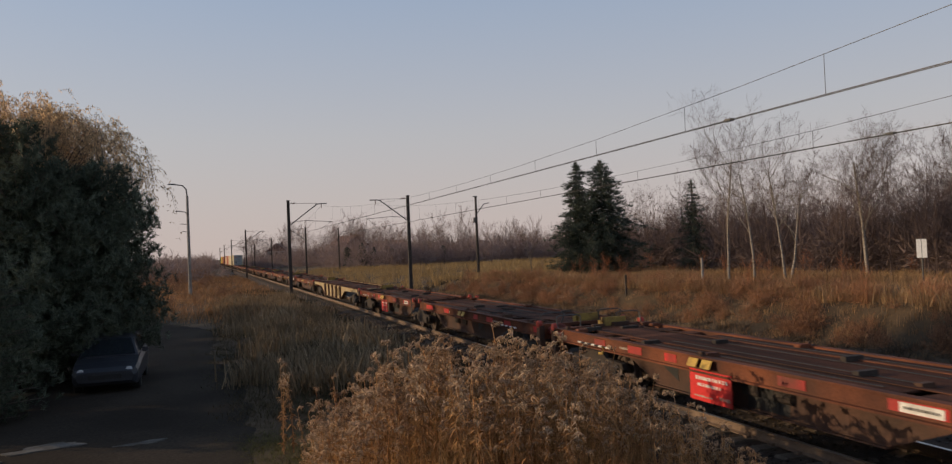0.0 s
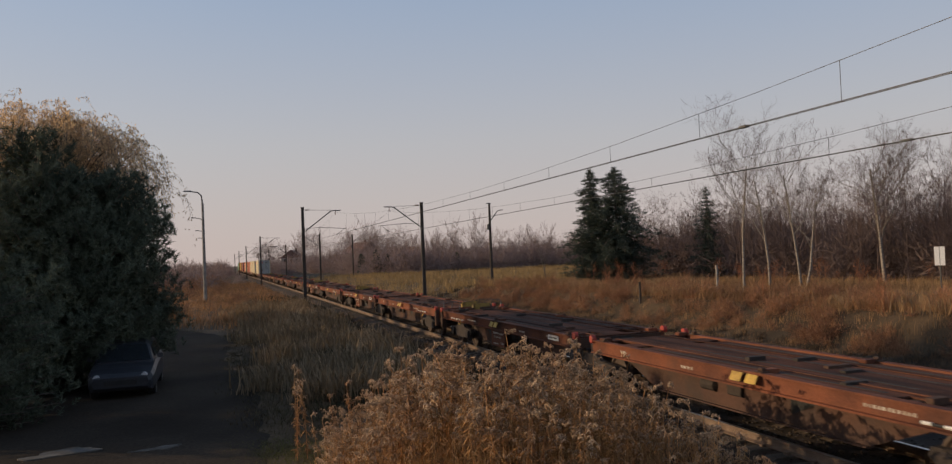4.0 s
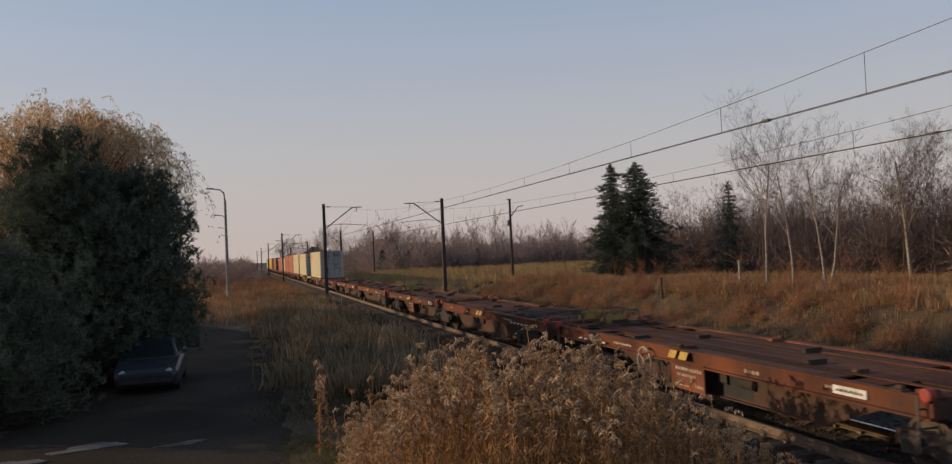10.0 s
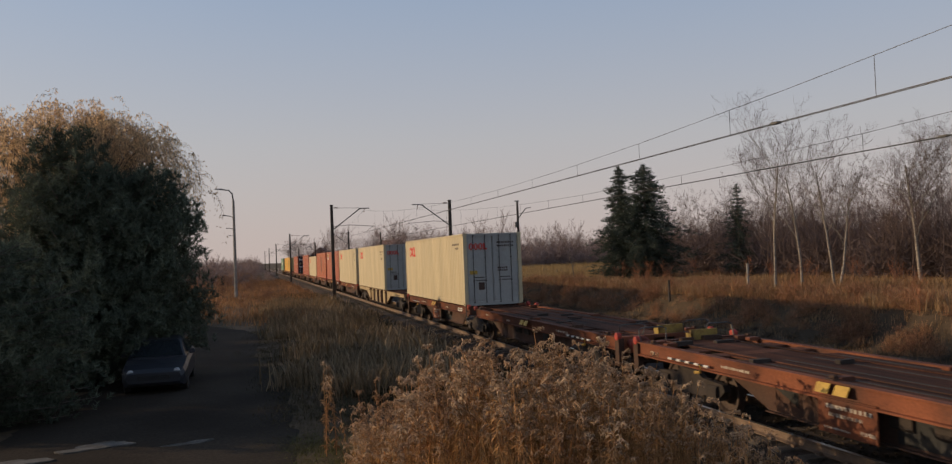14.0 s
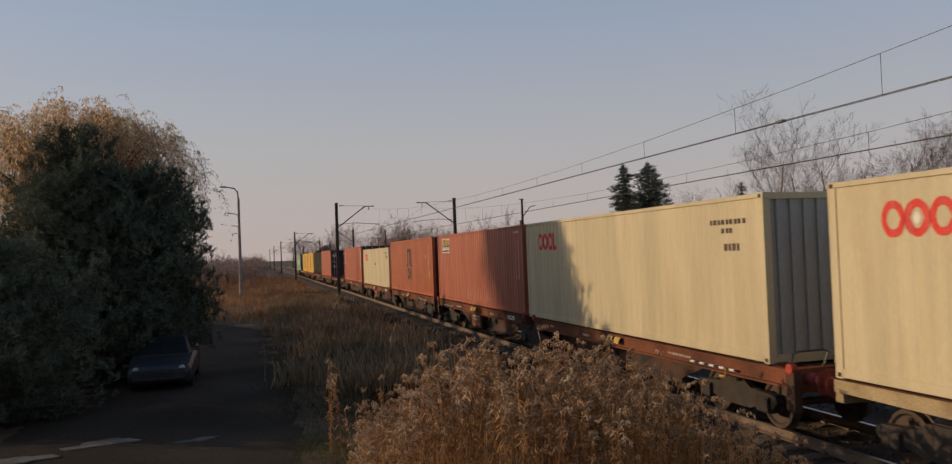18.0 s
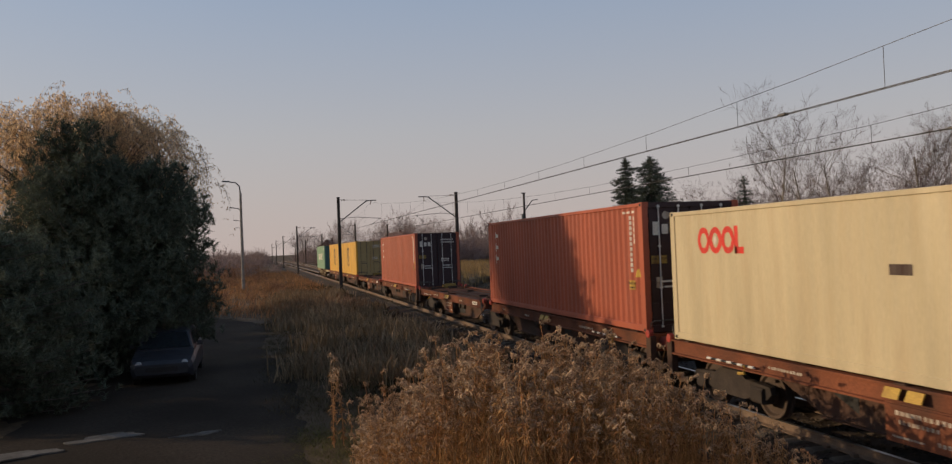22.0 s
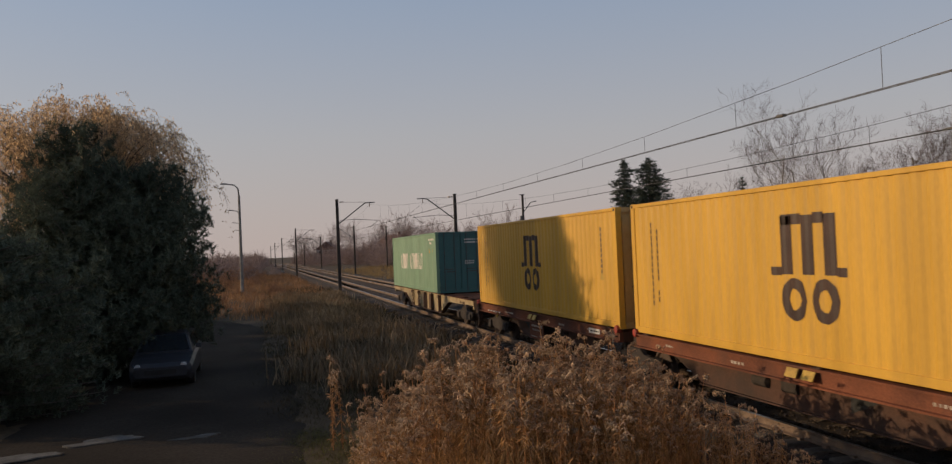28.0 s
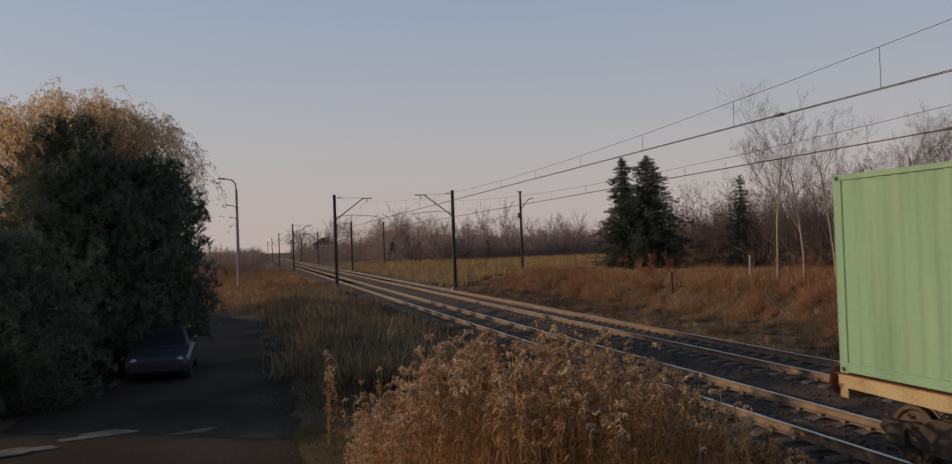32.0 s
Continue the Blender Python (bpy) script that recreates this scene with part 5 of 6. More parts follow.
# bare trees at the edge of the wood
for k, (x, y, h, lean) in enumerate(((29.15, 40.0, 9.4, 0.02), (31.05, 40.1, 8.3, -0.07), (33.2, 40.0, 8.7, 0.0), (33.65, 40.1, 6.8, 0.22), (39.5, 40.0, 9.3, 0.0), (44.5, 38.0, 8.0, 0.05))):
    r = np.random.default_rng(40 + k)
    tk, tw = bare_tree(r, h * 0.80, 0.085 if k != 4 else 0.13, 4, 8 if k != 4 else 10, 0.7 if k != 4 else 0.85, lean, 0.42 if k != 4 else 0.3, 0.0055, 0.3)
    plant("bare_tree", "pale leafless tree on the bank" if k != 4 else "broad leafless tree with pale trunk on the bank", "tree", (x, y, place_z(x, y) - 0.1), join(tk), join(tw), M_birch, M_twig, "twig_crown", "bare trees on the bank")

r = np.random.default_rng(61)
tk, tw = bare_tree(r, 3.4, 0.05, 3, 7, 0.6, 0.0, 0.25, 0.006, 0.3)
plant("sapling", "small leafless sapling in the yellow field", "tree", (30.8, 73.7, place_z(30.8, 73.7) - 0.05), join(tk), join(tw), M_bark, M_twig, "twig_crown")
tk, tw = bare_tree(r, 9.5, 0.22, 4, 9, 0.95, 0.0, 0.3, 0.02, 0.2)
plant("round_tree", "broad round leafless tree far along the line", "tree", (18.7, 330.0, -0.4), join(tk), join(tw), M_bark, M_hazetwig, "twig_crown")


def puff(r, n, width=0.0075):
    """A round twiggy bush one metre high."""
    a, f = r.uniform(0, 6.28, n), r.random(n) ** 0.5
    e = r.uniform(0.05, 1.45, n)
    d = np.stack([np.cos(a) * np.cos(e), np.sin(a) * np.cos(e), np.sin(e)], -1)
    p = d * (0.55 + 0.3 * r.random(n))[:, None] * f[:, None] * np.array([0.75, 0.75, 1.0])
    q = p + (0.6 * d + r.normal(0, 0.6, (n, 3))) * r.uniform(0.08, 0.22, n)[:, None]
    w = np.cross(d, r.normal(0, 1, (n, 3)))
    w *= width / np.linalg.norm(w, axis=1, keepdims=True)
    return np.stack([p - w, p + w, q], 1).reshape(-1, 3), np.arange(3 * n).reshape(-1, 3)



far_puffs = [puff(np.random.default_rng(140 + k), 520, 0.011) for k in range(6)]
mid_puffs = [puff(np.random.default_rng(150 + k), 460, 0.008) for k in range(6)]
wood_protos, far_protos = [], []
for k in range(6):
    r = np.random.default_rng(70 + k)
    tk, tw = bare_tree(r, 6.2, 0.05, 4, 7, 0.75, 0.05, 0.2, 0.0075, 0.25, True)
    wood_protos.append(join(tk + tw))
    tk, tw = bare_tree(r, 6.6, 0.07, 3, 8, 0.7, 0.05, 0.25, 0.016, 0.3, True)
    far_protos.append(join(tk + tw))


def wood(n, xr, yr, size, z=None, seed=1, protos=far_protos):
    r = np.random.default_rng(seed)
    x, y = r.uniform(*xr, n), r.uniform(*yr, n)
    zz = ground_z(x, y) if z is None else np.full(n, z)
    return scatter(protos, np.stack([x, y, zz], -1), r.uniform(0, 6.28, n), r.uniform(size[0], size[1], n))


v, t = wood(230, (38.5, 58), (28, 80), (0.55, 1.0), seed=2, protos=wood_protos)
v2, t2 = wood(330, (39.5, 60), (28, 84), (2.6, 5.8), seed=10, protos=mid_puffs)
v, t = np.concatenate([v, v2]), np.concatenate([t, t2 + len(v)])
tagged(new("bare_wood", fast_mesh("bare_wood", v, t, M_twig)), "thicket of leafless brown trees behind the bank", "trees", kind="stuff")
v, t = wood(200, (30, 200), (185, 250), (0.7, 1.35), seed=3)
v2, t2 = wood(520, (30, 200), (178, 240), (3.0, 9.0), seed=8, protos=far_puffs)
v, t = np.concatenate([v, v2]), np.concatenate([t, t2 + len(v)])
tagged(new("far_wood", fast_mesh("far_wood", v, t, M_hazetwig)), "distant leafless wood beyond the yellow field", "trees", kind="stuff")
v, t = wood(80, (19, 90), (240, 440), (0.9, 2.0), seed=4)
v2, t2 = wood(220, (18, 100), (240, 440), (3, 10), seed=9, protos=far_puffs)
v, t = np.concatenate([v, v2]), np.concatenate([t, t2 + len(v)])
tagged(new("trackside_trees", fast_mesh("trackside_trees", v, t, M_hazetwig)), "distant bare trees beyond the tracks", "trees", kind="stuff")
v, t = wood(300, (-60, 4), (130, 440), (2.5, 6.5), seed=5, protos=far_puffs)
tagged(new("trackside_bushes", fast_mesh("trackside_bushes", v, t, M_hazetwig)), "low bare bushes along the far lane", "bushes", kind="stuff")


def blades(r, n, h, w, spread, lean=0.5):
    vs, ts = [], []
    for i in range(n):
        a = r.uniform(0, 6.28)
        b = np.array([r.normal(0, spread * 0.4), r.normal(0, spread * 0.4), 0])
        d = np.array([math.cos(a), math.sin(a), 0])
        s = np.array([-d[1], d[0], 0]) * w
        hh = h * r.uniform(0.5, 1.1)
        ln = r.uniform(0.1, lean) * hh
        mid, tip = b + d * ln * 0.4 + np.array([0, 0, hh * 0.65]), b + d * ln + np.array([0, 0, hh])
        k = len(vs)
        vs += [b - s, b + s, mid + s * 0.7, mid - s * 0.7, tip]
        ts += [(k, k + 1, k + 2), (k, k + 2, k + 3), (k + 3, k + 2, k + 4)]
    return np.array(vs), np.array(ts)


r = np.random.default_rng(21)
grass_protos = [blades(r, 18, 0.5, 0.013, 0.7, 0.9) for _ in range(8)]
low_protos = [blades(r, 14, 0.4, 0.010, 0.4) for _ in range(8)]
mat_protos = [blades(r, 20, 0.2, 0.011, 0.8, 2.2) for _ in range(8)]


def meadow(name, label, n, pick, protos, size, material, seed):
    r = np.random.default_rng(seed)
    x, y, s = pick(r, n)
    z = np.where((x > 6.9) & (x < 16), np.maximum(ground_z(x, y), ballast_z(x, y)), ground_z(x, y)) - 0.03
    v, t = scatter(protos, np.stack([x, y, z], -1), r.uniform(0, 6.28, len(x)), r.uniform(size[0], size[1], len(x)) * s)
    tagged(new(name, fast_mesh(name, v, t, material)), label, "grass", kind="stuff")


def bank_pick(r, n):
    x, y = 16.5 + 28 * r.random(n) ** 1.15, r.uniform(8, 75, n)
    return x, y, 0.48 + 0.42 * smooth_step(20, 27, x) * (0.75 + 0.5 * np.sin(x * 0.8 + y * 0.5) ** 2)


def crest_pick(r, n):
    y = r.uniform(9, 74, n)
    return 24.4 + 0.4 * np.sin(y * 0.23 + 1) + 2.6 * r.random(n) ** 1.4, y, 1.0 + 0.45 * np.sin(y * 1.3) ** 2


def field_pick(r, n):
    return r.uniform(18, 120, n), r.uniform(75, 185, n), np.full(n, 1.6)


def verge_pick(r, n):
    x, y = r.uniform(0.3, 7.7, n), 11 + 75 * r.random(n) ** 1.4
    return x, y, (0.55 + 0.9 * smooth_step(1.5, 4, x) * (0.5 + 0.5 * np.sin(y * 0.6 + x))) * (0.45 + 0.55 * smooth_step(15, 19, y))


def lane_pick(r, n):
    y = 10 + 60 * r.random(n) ** 1.5
    x = lane_x(1, y) - 1.0 + (1.9 + 0.5 * np.sin(y * 0.9)) * r.random(n) ** 1.3
    k = np.sin(x * 1.7 + 2.0 * np.sin(y * 0.5)) + np.sin(y * 0.8 + 1.0) > -0.2
    return x[k], y[k], np.full(k.sum(), 0.5)


def left_pick(r, n):
    y = r.uniform(46, 150, n)
    x = -16 + 22 * r.random(n)
    k = x > lane_x(1, np.minimum(y, 60)) + 0.2
    return x[k], y[k], np.full(k.sum(), 1.5)


meadow("bank_grass", "tall dry tan grass on the bank", 6000, bank_pick, grass_protos, (0.7, 1.25), M_grass, 31)
meadow("crest_grass", "tall pale tan grass along the crest of the bank", 900, crest_pick, grass_protos, (0.6, 1.25), M_grass, 46)
meadow("field_grass", "yellow grass field in the distance", 5000, field_pick, low_protos, (1.0, 1.7), M_field, 32)
M_verge = mat("withered_verge_grass", (0.092, 0.068, 0.038), (0.046, 0.043, 0.02), 0.9, scale=0.3, fine=4, bump=0, island=0.4, trans=0.2)
meadow("verge_grass", "withered grey brown grass between lane and track", 5000, verge_pick, mat_protos, (0.7, 1.5), M_verge, 33)
meadow("lane_grass", "short green grass along the lane", 3000, lane_pick, mat_protos, (0.4, 0.8), M_green, 34)
v, t = wood(45, (24, 40), (20, 70), (0.1, 0.22), seed=6)


def moss_pick(r, n):
    k = r.random(n) < 0.65
    return np.where(k, r.uniform(0.2, 1.9, n), 2.4 + r.normal(0, 0.6, n)), np.where(k, r.uniform(13.2, 16.6, n), 32.5 + r.normal(0, 1.8, n)), np.full(n, 0.5)


M_moss = mat("mossy_turf", (0.14, 0.13, 0.035), (0.08, 0.075, 0.025), 0.85, scale=0.6, fine=6, bump=0, island=0.4, trans=0.2)
meadow("mossy_turf", "short mossy green turf at the edge of the lane", 1100, moss_pick, mat_protos, (0.4, 0.9), M_moss, 43)
M_shrub = mat("red_brown_shrubs", (0.36, 0.15, 0.075), (0.22, 0.10, 0.06), 0.9, scale=0.5, fine=8, bump=0, island=0.35)
tagged(new("bank_shrubs", fast_mesh("bank_shrubs", v, t, M_shrub)), "red brown leafless shrubs among the dry grass of the bank", "shrubs", kind="stuff")
M_lanegrass = mat("orange_brown_grass", (0.46, 0.25, 0.115), (0.28, 0.145, 0.07), 0.9, scale=0.12, fine=3, bump=0, island=0.4, trans=0.2, dirt=(0.10, 0.07, 0.045), dirt_scale=0.15, dirt_amount=0.8)
meadow("lane_side_grass", "dry orange brown grass beyond the lane", 2500, left_pick, grass_protos, (0.4, 1.0), M_lanegrass, 35)


def goldenrod(r, h):
    """A dry weed: one stalk with withered leaves, and a plume that nods over, with curled branchlets of seed fluff."""
    st, fl = [], []
    lean = r.normal(0, 0.07, 2)
    at = lambda s: np.array([lean[0] * s * s * h, lean[1] * s * s * h, s * h])
    st.append(strip([at(s) for s in np.linspace(0, 1, 5)], np.linspace(0.007, 0.004, 5), 3))
    for i in range(36):
        s = r.uniform(0.1, 0.9)
        p = at(s)
        a = r.uniform(0, 6.28)
        d = np.array([math.cos(a), math.sin(a), r.uniform(-1.6, 0.5)])
        d /= np.linalg.norm(d)
        w = np.array([-math.sin(a), math.cos(a), 0]) * 0.009
        l = r.uniform(0.05, 0.13)
        st.append((np.array([p, p + d * l * 0.5 + w, p + d * l + np.array([0, 0, -0.035]), p + d * l * 0.5 - w]), np.array([(0, 1, 2), (0, 2, 3)])))
    bend = r.uniform(0, 6.28)
    nod = np.array([math.cos(bend), math.sin(bend), 0])
    P = r.uniform(0.12, 0.26)
    q = np.linspace(0, 1, 6)
    axis = at(1)[None] + nod[None] * (P * 0.75 * q ** 1.7)[:, None] + np.array([0, 0, 1.0])[None] * (P * (0.75 * q - 0.55 * q ** 2.4))[:, None]
    fl.append(strip(axis, np.linspace(0.006, 0.004, 6), 3))
    for i in range(r.integers(15, 23)):
        f = r.random() ** 0.8
        base = at(1 - 0.26 * (1 - f)) if f < 0.55 else axis[int((f - 0.55) / 0.45 * 4.99)]
        a = bend + r.normal(0, 1.0)
        L = r.uniform(0.045, 0.13) * (1.15 - 0.6 * f)
        o = np.array([math.cos(a), math.sin(a), 0])
        qq = np.linspace(0, 1, 5)
        arc = base[None] + o[None] * (L * np.sin(qq * 1.7))[:, None] + np.array([0, 0, 1.0])[None] * (L * (0.75 * np.sin(qq * 2.3) - 0.42 * qq ** 2))[:, None]
        fl.append(strip(arc, [0.003, 0.006, 0.0075, 0.0065, 0.003], 3))
        for _ in range(5):
            p = arc[r.integers(1, 5)]
            d = r.normal(0, 1, 3)
            d /= np.linalg.norm(d)
            w = np.cross(d, r.normal(0, 1, 3))
            w *= 0.007 / np.linalg.norm(w)
            fl.append((np.array([p - w, p + w, p + d * 0.026]), np.array([(0, 1, 2)])))
    return join(st), join(fl)


weed_protos = [goldenrod(np.random.default_rng(90 + k), 1.35) for k in range(10)]


def weed_bed(n, seed):
    r = np.random.default_rng(seed)
    x, y = r.uniform(0.9, 7.2, n), r.uniform(6.5, 13.6, n)
    keep = (np.degrees(np.arctan2(x, y)) > 6.6 + 0.8 * np.sin(y * 3)) & (np.hypot(x, y) > 9.3 + 0.3 * np.sin(x * 3)) & (y < 13.3 - 0.2 * abs(x - 4) + 0.4 * np.sin(x * 4)) & (x < 6.3 + 0.5 * np.sin(y * 1.7))
    x, y = x[keep], y[keep]
    hump = np.interp(np.degrees(np.arctan2(x, y)), [5, 7, 10, 13, 22, 28, 32, 36, 40], [0.6, 0.75, 1.0, 1.1, 1.06, 0.95, 0.82, 0.62, 0.42]) + 0.05 * np.sin(x * 5 + y * 2)
    pl = np.stack([x, y, ground_z(x, y) - 0.02], -1)
    a, s = r.uniform(0, 6.28, len(x)), hump * r.uniform(0.7, 1.2, len(x))
    return pl, a, s


pl, ta, sz = weed_bed(1250, 51)
pl = np.concatenate([pl, [[1.29 + 0.11 * math.cos(2.1 * k), 14.5 + 0.12 * math.sin(3.3 * k), -0.22] for k in range(5)]])
ta, sz = np.append(ta, [0.9 * k for k in range(5)]), np.append(sz, [1.18 - 0.11 * ((k * 3) % 5) for k in range(5)])
v, t = scatter([p[0] for p in weed_protos], pl, ta, sz)
weeds = thing("weed_bed", "bed of dry brown weeds with nodding seed plumes", "weeds", kind="stuff")
straw_protos = [blades(np.random.default_rng(60 + k), 7, 1.0, 0.006, 0.12) for k in range(6)]
tagged(part("stalks", fast_mesh("stalks", v, t, M_weed), M_weed, weeds), kind="stuff")
v, t = scatter([p[1] for p in weed_protos], pl, ta, sz)
tagged(part("seed_plumes", fast_mesh("seed_plumes", v, t, M_fluff), M_fluff, weeds, "pale withered seed plumes"), kind="stuff")

sp, sa, ss = weed_bed(1500, 57)
v, t = scatter(straw_protos, sp, sa, ss * 0.95)
M_straw = mat("golden_straw", (0.56, 0.34, 0.15), (0.36, 0.19, 0.08), 0.8, scale=0.9, fine=12, bump=0, island=0.4, trans=0.35)
tagged(part("straw", fast_mesh("straw", v, t, M_straw), M_straw, weeds, "upright golden straw among the weeds"), kind="stuff")

# brambles on the face of the bank, and pale reed tufts beside the track
M_bramble = mat("red_brown_brambles", (0.40, 0.20, 0.105), (0.22, 0.11, 0.062), 0.9, scale=0.25, fine=4, bump=0, island=0.4, trans=0.15)
bramble_protos = [tuft(np.random.default_rng(80 + k), 80, 0.8, 0.011, 0.25) for k in range(8)]


def bramble_pick(r, n):
    y = r.uniform(10, 75, n)
    return 22.0 + 5.0 * r.random(n) ** 1.3, y, 0.6 + 0.6 * np.sin(y * 0.9) ** 2


def ditch_pick(r, n):
    k = r.random(n) < 0.7
    y = np.where(k, r.uniform(8, 66, n), r.uniform(60, 84, n))
    return np.where(k, 16.8 + 5.6 * r.random(n), 18 + 11 * r.random(n)), y, 0.7 + 0.5 * np.sin(y * 0.7) ** 2


def reed_pick(r, n):
    c = r.integers(1, 26, n)
    return 1.2 + 4.9 * ((c * 0.37) % 1) + r.normal(0, 0.35, n), 18 + 1.9 * c + r.normal(0, 0.5, n), np.full(n, 1.0)


meadow("brambles", "tangled red brown brambles on the bank", 560, bramble_pick, mid_puffs, (0.5, 1.3), M_bramble, 37)


M_ditch = mat("dead_ditch_growth", (0.12, 0.088, 0.06), (0.06, 0.046, 0.033), 0.9, scale=0.3, fine=5, bump=0, island=0.4, trans=0.1)
meadow("ditch_scrub", "dark dead growth along the ditch below the bank", 1000, ditch_pick, bramble_protos, (0.35, 0.9), M_ditch, 45)


def far_bush_pick(r, n):
    y = 62 + 150 * r.random(n) ** 1.2
    return -16 + 19 * r.random(n) - 0.02 * (y - 60), y, 0.6 + 0.9 * smooth_step(70, 150, y)


M_lanebush = mat("orange_brown_bushes", (0.34, 0.18, 0.10), (0.20, 0.11, 0.065), 0.9, scale=0.1, fine=3, bump=0, island=0.35)
meadow("lane_bushes", "low orange brown bushes and dead growth beyond the lane", 300, far_bush_pick, far_puffs, (0.6, 1.7), M_lanebush, 41)


def scrub_pick(r, n):
    y = 4.5 + 50 * r.random(n) ** 2
    return r.uniform(5.4, 7.8, n), y, np.full(n, 1.0)


M_reed = mat("grey_tan_reeds", (0.33, 0.24, 0.145), (0.17, 0.12, 0.07), 0.9, scale=0.3, fine=4, bump=0, island=0.4, trans=0.2)
M_scrub = mat("dead_scrub", (0.24, 0.155, 0.09), (0.12, 0.08, 0.048), 0.9, scale=0.8, fine=8, bump=0, island=0.45, trans=0.15)
meadow("trackside_scrub", "low dead scrub on the shoulder of the ballast", 1100, scrub_pick, bramble_protos, (0.2, 0.5), M_scrub, 39)
meadow("reeds", "pale withered reed tufts beside the track", 1200, reed_pick, grass_protos, (0.7, 1.8), M_reed, 38)


# ---- far houses ----
M_render = mat("house_wall", (0.30, 0.27, 0.24), (0.24, 0.22, 0.2), 0.9, scale=0.5, fine=6)
M_tiles = mat("roof_tiles", (0.16, 0.09, 0.075), (0.11, 0.065, 0.055), 0.85, scale=0.8, fine=8)


def house(at, w, d, h, rz):
    o = thing("house", "pale rendered house with a dark pitched roof far off", "house", at, "far houses")
    o.rotation_euler = (0, 0, radians(rz))
    part("wall", Shape().box(-w / 2, w / 2, -d / 2, d / 2, 0, h), M_render, o)
    part("roof", Shape().prism([(-w / 2 - 0.4, h - 0.1), (w / 2 + 0.4, h - 0.1), (0, h + w * 0.38)], -d / 2 - 0.4, d / 2 + 0.4), M_tiles, o)
    part("chimney", Shape().box(w * 0.12, w * 0.12 + 0.6, -0.3, 0.3, h + w * 0.2, h + w * 0.46), M_tiles, o)
    for x in (-w * 0.28, 0.0, w * 0.28):
        for z in (1.0, 3.4):
            if z + 1.3 < h:
                p = part("window", Shape().box(x - 0.55, x + 0.55, -d / 2 - 0.05, -d / 2 + 0.02, z, z + 1.3), M_black, o)
                part("sill", Shape().box(x - 0.65, x + 0.65, -d / 2 - 0.15, -d / 2 + 0.02, z - 0.12, z), M_render, p)


house((45.0, 262.0, 0.0), 9, 11, 5.6, 20)
house((29.0, 330.0, 0.0), 8, 10, 5.4, -15)
house((62.0, 275.0, 0.0), 10, 12, 3.4, 40)


# ---- lamps, poles, sign, car ----
def street_lamp(at):
    l = thing("street_lamp", "slim grey concrete street lamp with a curved arm", "street lamp", at, "lamps along the lane")
    part("post", Shape().tube([(0, 0, 0), (0, 0, 9.7)], [0.17, 0.11], 10), M_concrete, l)
    part("arm", Shape().tube([(0, 0, 9.6), (-0.08, 0, 10.4), (-0.4, 0, 10.75), (-1.1, 0, 10.85)], [0.08, 0.07, 0.06, 0.05], 8), M_steel, l)
    part("lamp_head", Shape().add([(-1.0, -0.13, 10.80), (-1.0, 0.13, 10.80), (-1.75, 0.1, 10.84), (-1.75, -0.1, 10.84), (-1.0, -0.08, 10.94), (-1.0, 0.08, 10.94), (-1.65, 0.05, 10.95), (-1.65, -0.05, 10.95)],
                                  [(0, 1, 2, 3), (7, 6, 5, 4), (0, 4, 5, 1), (1, 5, 6, 2), (2, 6, 7, 3), (3, 7, 4, 0)]), M_steel, l)
    return l


lamp0 = street_lamp((-1.2, 82.0, -0.35))
for y in (127.0, 172.0, 217.0):
    copy_thing(lamp0, pose(-1.3 - (y - 82) * 0.012, y, -0.35))


def side_pole(at):
    p = thing("lamp_pole", "dark pole with a short bracket and a box beyond the tracks", "pole", at, "poles beyond the tracks")
    part("post", Shape().tube([(0, 0, 0), (0, 0, 9.0)], [0.17, 0.12], 8), M_mast, p)
    part("bracket", Shape().tube([(0.1, 0, 7.2), (0.9, 0, 8.2), (1.5, 0, 8.3)], 0.05, 6), M_steel, p)
    part("box", Shape().box(-0.3, -0.1, -0.15, 0.15, 6.2, 6.8, 0.02), M_steel, p)
    part("cap", Shape().box(-0.3, 0.16, -0.1, 0.1, 8.95, 9.05), M_steel, p)
    return p


pole0 = side_pole((27.6, 80.7, -0.3))
copy_thing(pole0, pose(27.6, 172.0, -0.3))

M_sign = mat("sign_enamel", (0.85, 0.84, 0.82), (0.8, 0.79, 0.77), 0.4, scale=2, fine=30, bump=0)
sg = thing("railway_sign", "white double panel sign on a grey post on the bank", "sign", (31.05, 28.25, place_z(31.05, 28.25)))
sg.rotation_euler = (0, 0, radians(-50))
part("post", Shape().tube([(0, 0, -0.1), (0, 0, 2.3)], 0.035, 8), M_steel, sg)
for x in (-0.11, 0.11):
    part("panel", Shape().box(x - 0.1, x + 0.1, -0.06, -0.04, 1.45, 2.3), M_sign, sg, "plain white panel")

for x, y, h, lab in ((26.0, 38.0, 1.7, "slim pale concrete post among dry grass"), (23.4, 41.9, 1.2, "short dark wooden post in dry grass")):
    p = thing("fence_post", lab, "post", (x, y, place_z(x, y)))
    part("shaft", Shape().box(-0.05, 0.05, -0.05, 0.05, -0.1, h, 0.012), M_concrete if h > 1.2 else M_mast, p)
    part("cap", Shape().box(-0.055, 0.055, -0.055, 0.055, h, h + 0.02), M_concrete if h > 1.2 else M_mast, p)

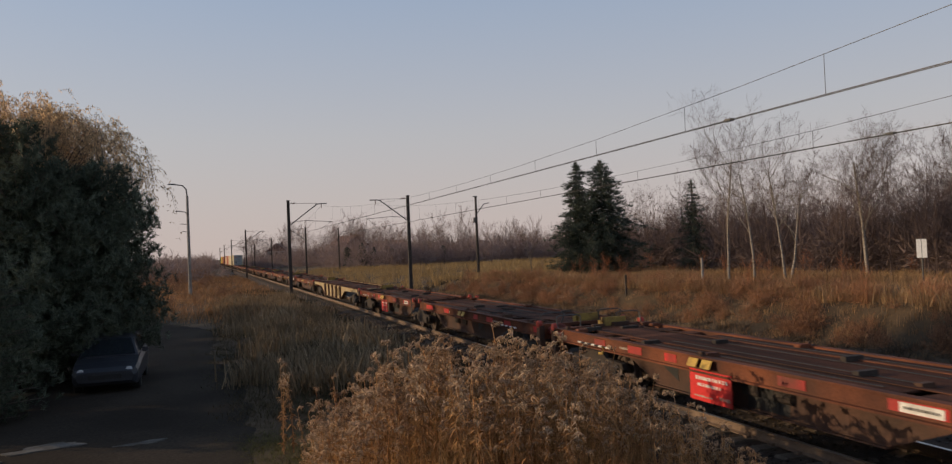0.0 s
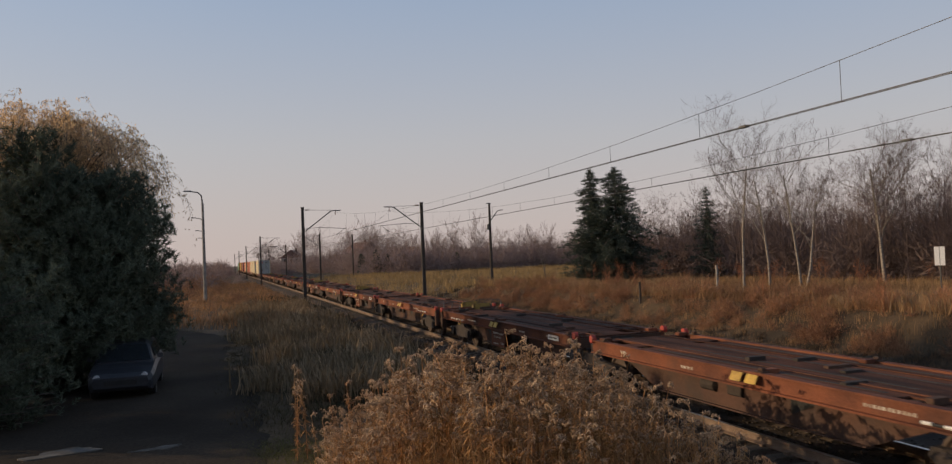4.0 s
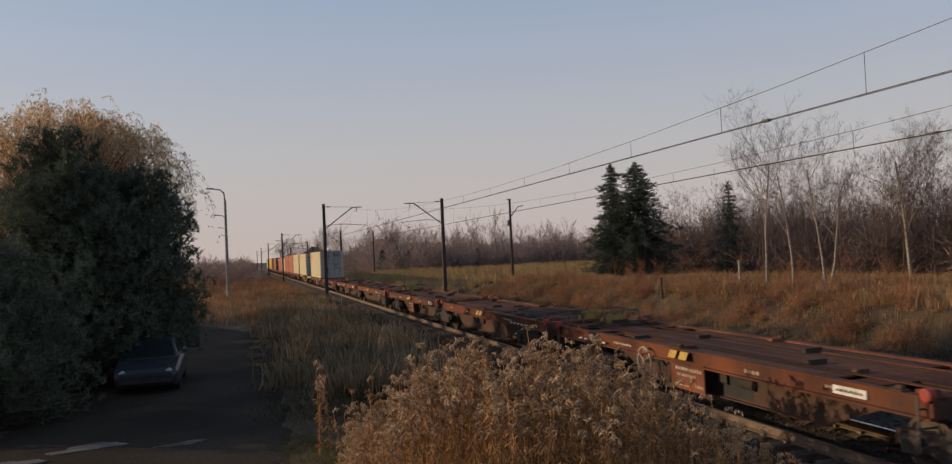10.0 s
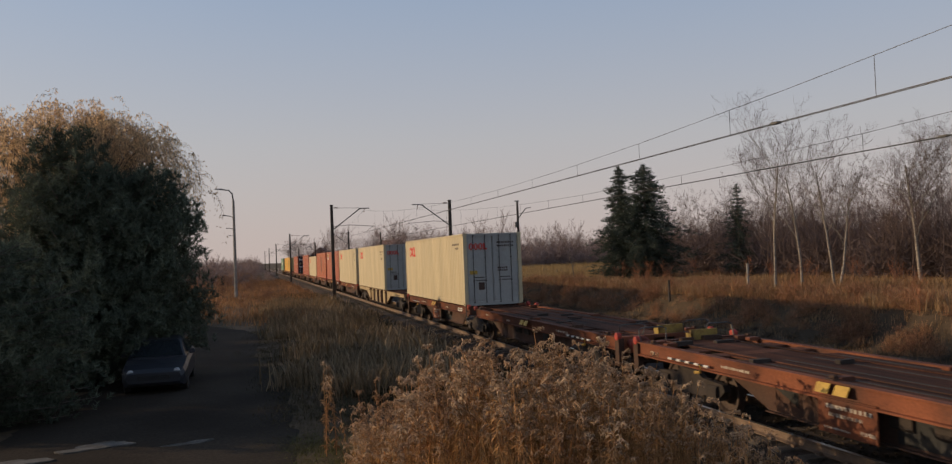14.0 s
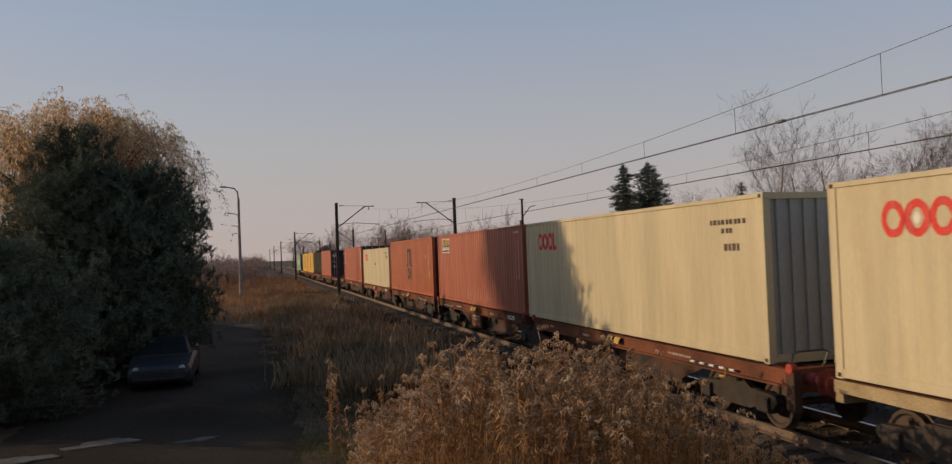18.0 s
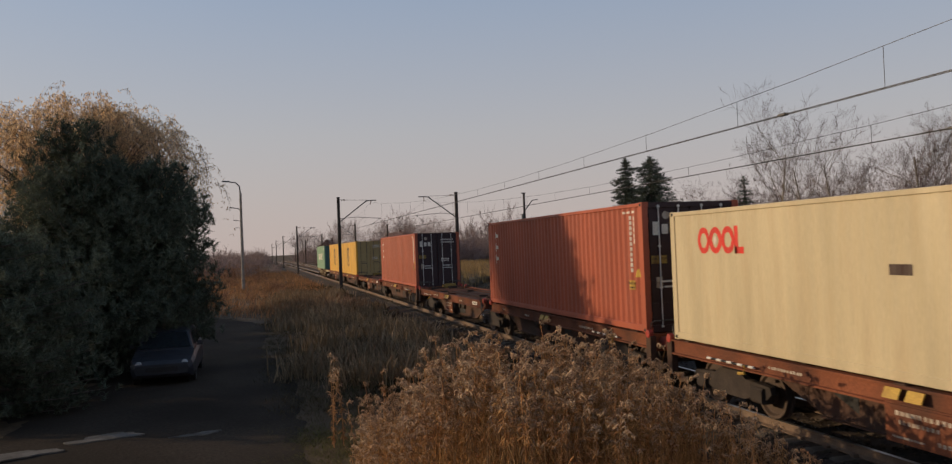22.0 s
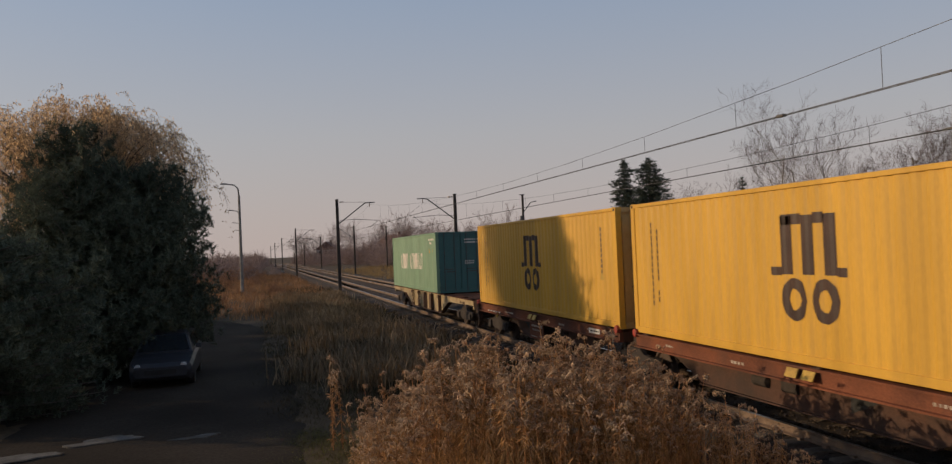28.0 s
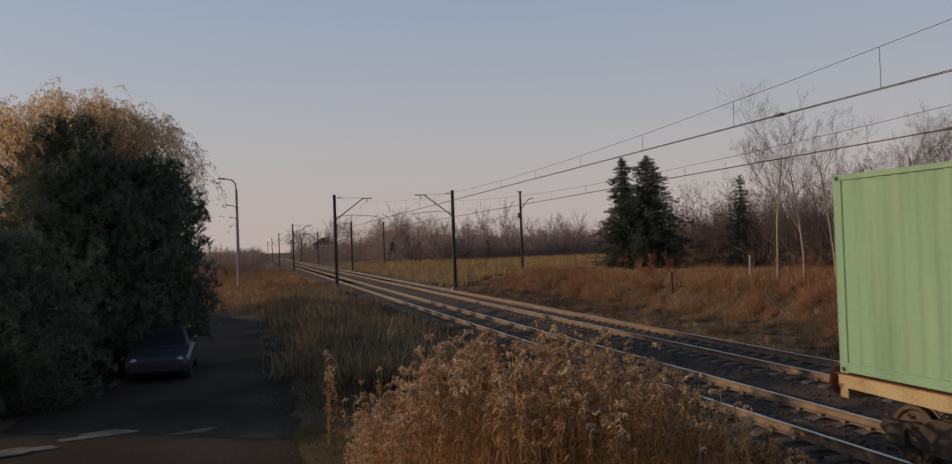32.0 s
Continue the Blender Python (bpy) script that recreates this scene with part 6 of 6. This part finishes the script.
M_carpaint = mat("dark_car_paint", (0.03, 0.033, 0.04), (0.035, 0.037, 0.045), 0.4, scale=2, fine=30, bump=0, spec=0.3)
M_glass = mat("car_glass", (0.02, 0.025, 0.03), (0.02, 0.025, 0.03), 0.05, scale=2, fine=30, bump=0, spec=0.8, grain=0.02)
M_lens = mat("lamp_lens", (0.6, 0.6, 0.6), (0.5, 0.5, 0.5), 0.15, scale=2, fine=30, bump=0, spec=0.8)
car = thing("parked_car", "dark car parked under the pine beside the lane", "car", (-2.6, 23.9, -0.3))


def loft(sections):
    s, n = Shape(), len(sections[0][1])
    for y, ringp in sections:
        s.v += [(x, y, z) for x, z in ringp]
    for i in range(len(sections) - 1):
        for k in range(n):
            s.f.append((i * n + k, i * n + (k + 1) % n, (i + 1) * n + (k + 1) % n, (i + 1) * n + k))
    s.f += [tuple(range(n)), tuple(range((len(sections) - 1) * n, len(sections) * n))]
    return s


def hull(w, z0, z1):
    return [(-w * 0.92, z0), (w * 0.92, z0), (w, z0 + 0.15), (w, z1 - 0.14), (w * 0.93, z1 - 0.02), (w * 0.6, z1), (-w * 0.6, z1), (-w * 0.93, z1 - 0.02), (-w, z1 - 0.14), (-w, z0 + 0.15)]


def cab(w, wt, z0, z1):
    return [(-w, z0), (w, z0), (wt, z1 - 0.06), (wt * 0.8, z1), (-wt * 0.8, z1), (-wt, z1 - 0.06)]


part("body", loft([(0, hull(0.72, 0.35, 0.62)), (0.12, hull(0.82, 0.25, 0.72)), (0.5, hull(0.86, 0.2, 0.82)), (1.2, hull(0.87, 0.2, 0.93)), (3.6, hull(0.87, 0.2, 0.97)), (4.0, hull(0.85, 0.22, 0.95)), (4.2, hull(0.8, 0.35, 0.85))]), M_carpaint, car, smooth=False)
part("cabin", loft([(1.05, cab(0.8, 0.78, 0.9, 0.93)), (1.75, cab(0.79, 0.62, 0.9, 1.38)), (2.6, cab(0.79, 0.62, 0.92, 1.44)), (3.5, cab(0.79, 0.62, 0.93, 1.40)), (4.05, cab(0.78, 0.7, 0.92, 0.97))]), M_carpaint, car)
part("windscreen", Shape().add([(-0.70, 1.09, 0.955), (0.70, 1.09, 0.955), (0.55, 1.70, 1.345), (-0.55, 1.70, 1.345), (-0.70, 1.075, 0.965), (0.70, 1.075, 0.965), (0.55, 1.685, 1.355), (-0.55, 1.685, 1.355)],
                               [(0, 1, 2, 3), (7, 6, 5, 4), (0, 4, 5, 1), (1, 5, 6, 2), (2, 6, 7, 3), (3, 7, 4, 0)]), M_glass, car, "dark tilted windscreen")
for x in (-1, 1):
    part("side_window", Shape().add([(x * 0.795, 1.6, 0.98), (x * 0.795, 3.5, 0.99), (x * 0.655, 3.35, 1.30), (x * 0.655, 1.9, 1.30), (x * 0.8, 1.6, 0.98), (x * 0.8, 3.5, 0.99), (x * 0.66, 3.35, 1.30), (x * 0.66, 1.9, 1.30)],
                                    [(0, 1, 2, 3), (7, 6, 5, 4), (0, 4, 5, 1), (1, 5, 6, 2), (2, 6, 7, 3), (3, 7, 4, 0)]), M_glass, car)
    part("headlight", Shape().lathe([(-0.02, 0.10), (0.06, 0.12)], (x * 0.6, 0.06, 0.6), "y", 12), M_lens, car, "clear headlight")
    part("mirror", Shape().box(x * 0.93 - 0.08, x * 0.93 + 0.08, 1.45, 1.55, 0.95, 1.08, 0.02), M_carpaint, car)
    for y in (0.8, 3.35):
        wh = part("wheel", Shape().lathe([(x * 0.64, 0.27), (x * 0.66, 0.31), (x * 0.82, 0.31), (x * 0.85, 0.27)], (0, y, 0.31), "x", 20), M_black, car)
        part("rim", Shape().lathe([(x * 0.83, 0.19), (x * 0.856, 0.18), (x * 0.84, 0.05)], (0, y, 0.31), "x", 16), M_steel, wh)
part("front_grille", Shape().box(-0.42, 0.42, -0.015, 0.03, 0.42, 0.55, 0.02), M_black, car)


# thin pale grey patches with wavy outlines, laid on the lane
M_patch = mat("pale_patch_grey", (0.15, 0.14, 0.125), (0.07, 0.062, 0.053), 0.85, scale=2.5, fine=30, bump=0.3, dirt=(0.05, 0.045, 0.04), dirt_scale=3)
for x, y, a, b in ((-3.0, 17.5, 0.62, 0.3), (-1.2, 17.0, 0.42, 0.13), (-4.3, 16.6, 0.6, 0.3)):
    s = Shape()
    n = 30
    for lift in (-0.28, -0.256):
        for k in range(n):
            q = 2 * math.pi * k / n
            rr = 1 + 0.22 * math.sin(3 * q + x) + 0.13 * math.sin(7 * q + y)
            s.v.append((x + a * rr * math.cos(q), y + b * rr * math.sin(q) + 0.25 * a * math.cos(q), lift))
    s.f += [tuple(range(n, 2 * n)), tuple(range(n))] + [(k, (k + 1) % n, (k + 1) % n + n, k + n) for k in range(n)]
    tagged(new("concrete_patch", s.mesh("concrete_patch", M_patch)), "flat pale grey patch in the dirt lane", "patch", "patches in the lane")


def motions():
    """The train rolls along the near track and slows down; every wheelset turns with it."""
    times = [0.5 * k for k in range(65)]
    for ob, u in rolling:
        z = ob.location.z
        walk(ob, [(t, pose(TX, u - travelled(t), z)) for t in times])
    turns = [(k / FPS, math.degrees(travelled(k / FPS) / 0.42)) for k in range(961)]
    for ws, o in wheelsets:
        walk(ws, [(t, pose(0, o, 0.42, a)) for t, a in turns])


motions()
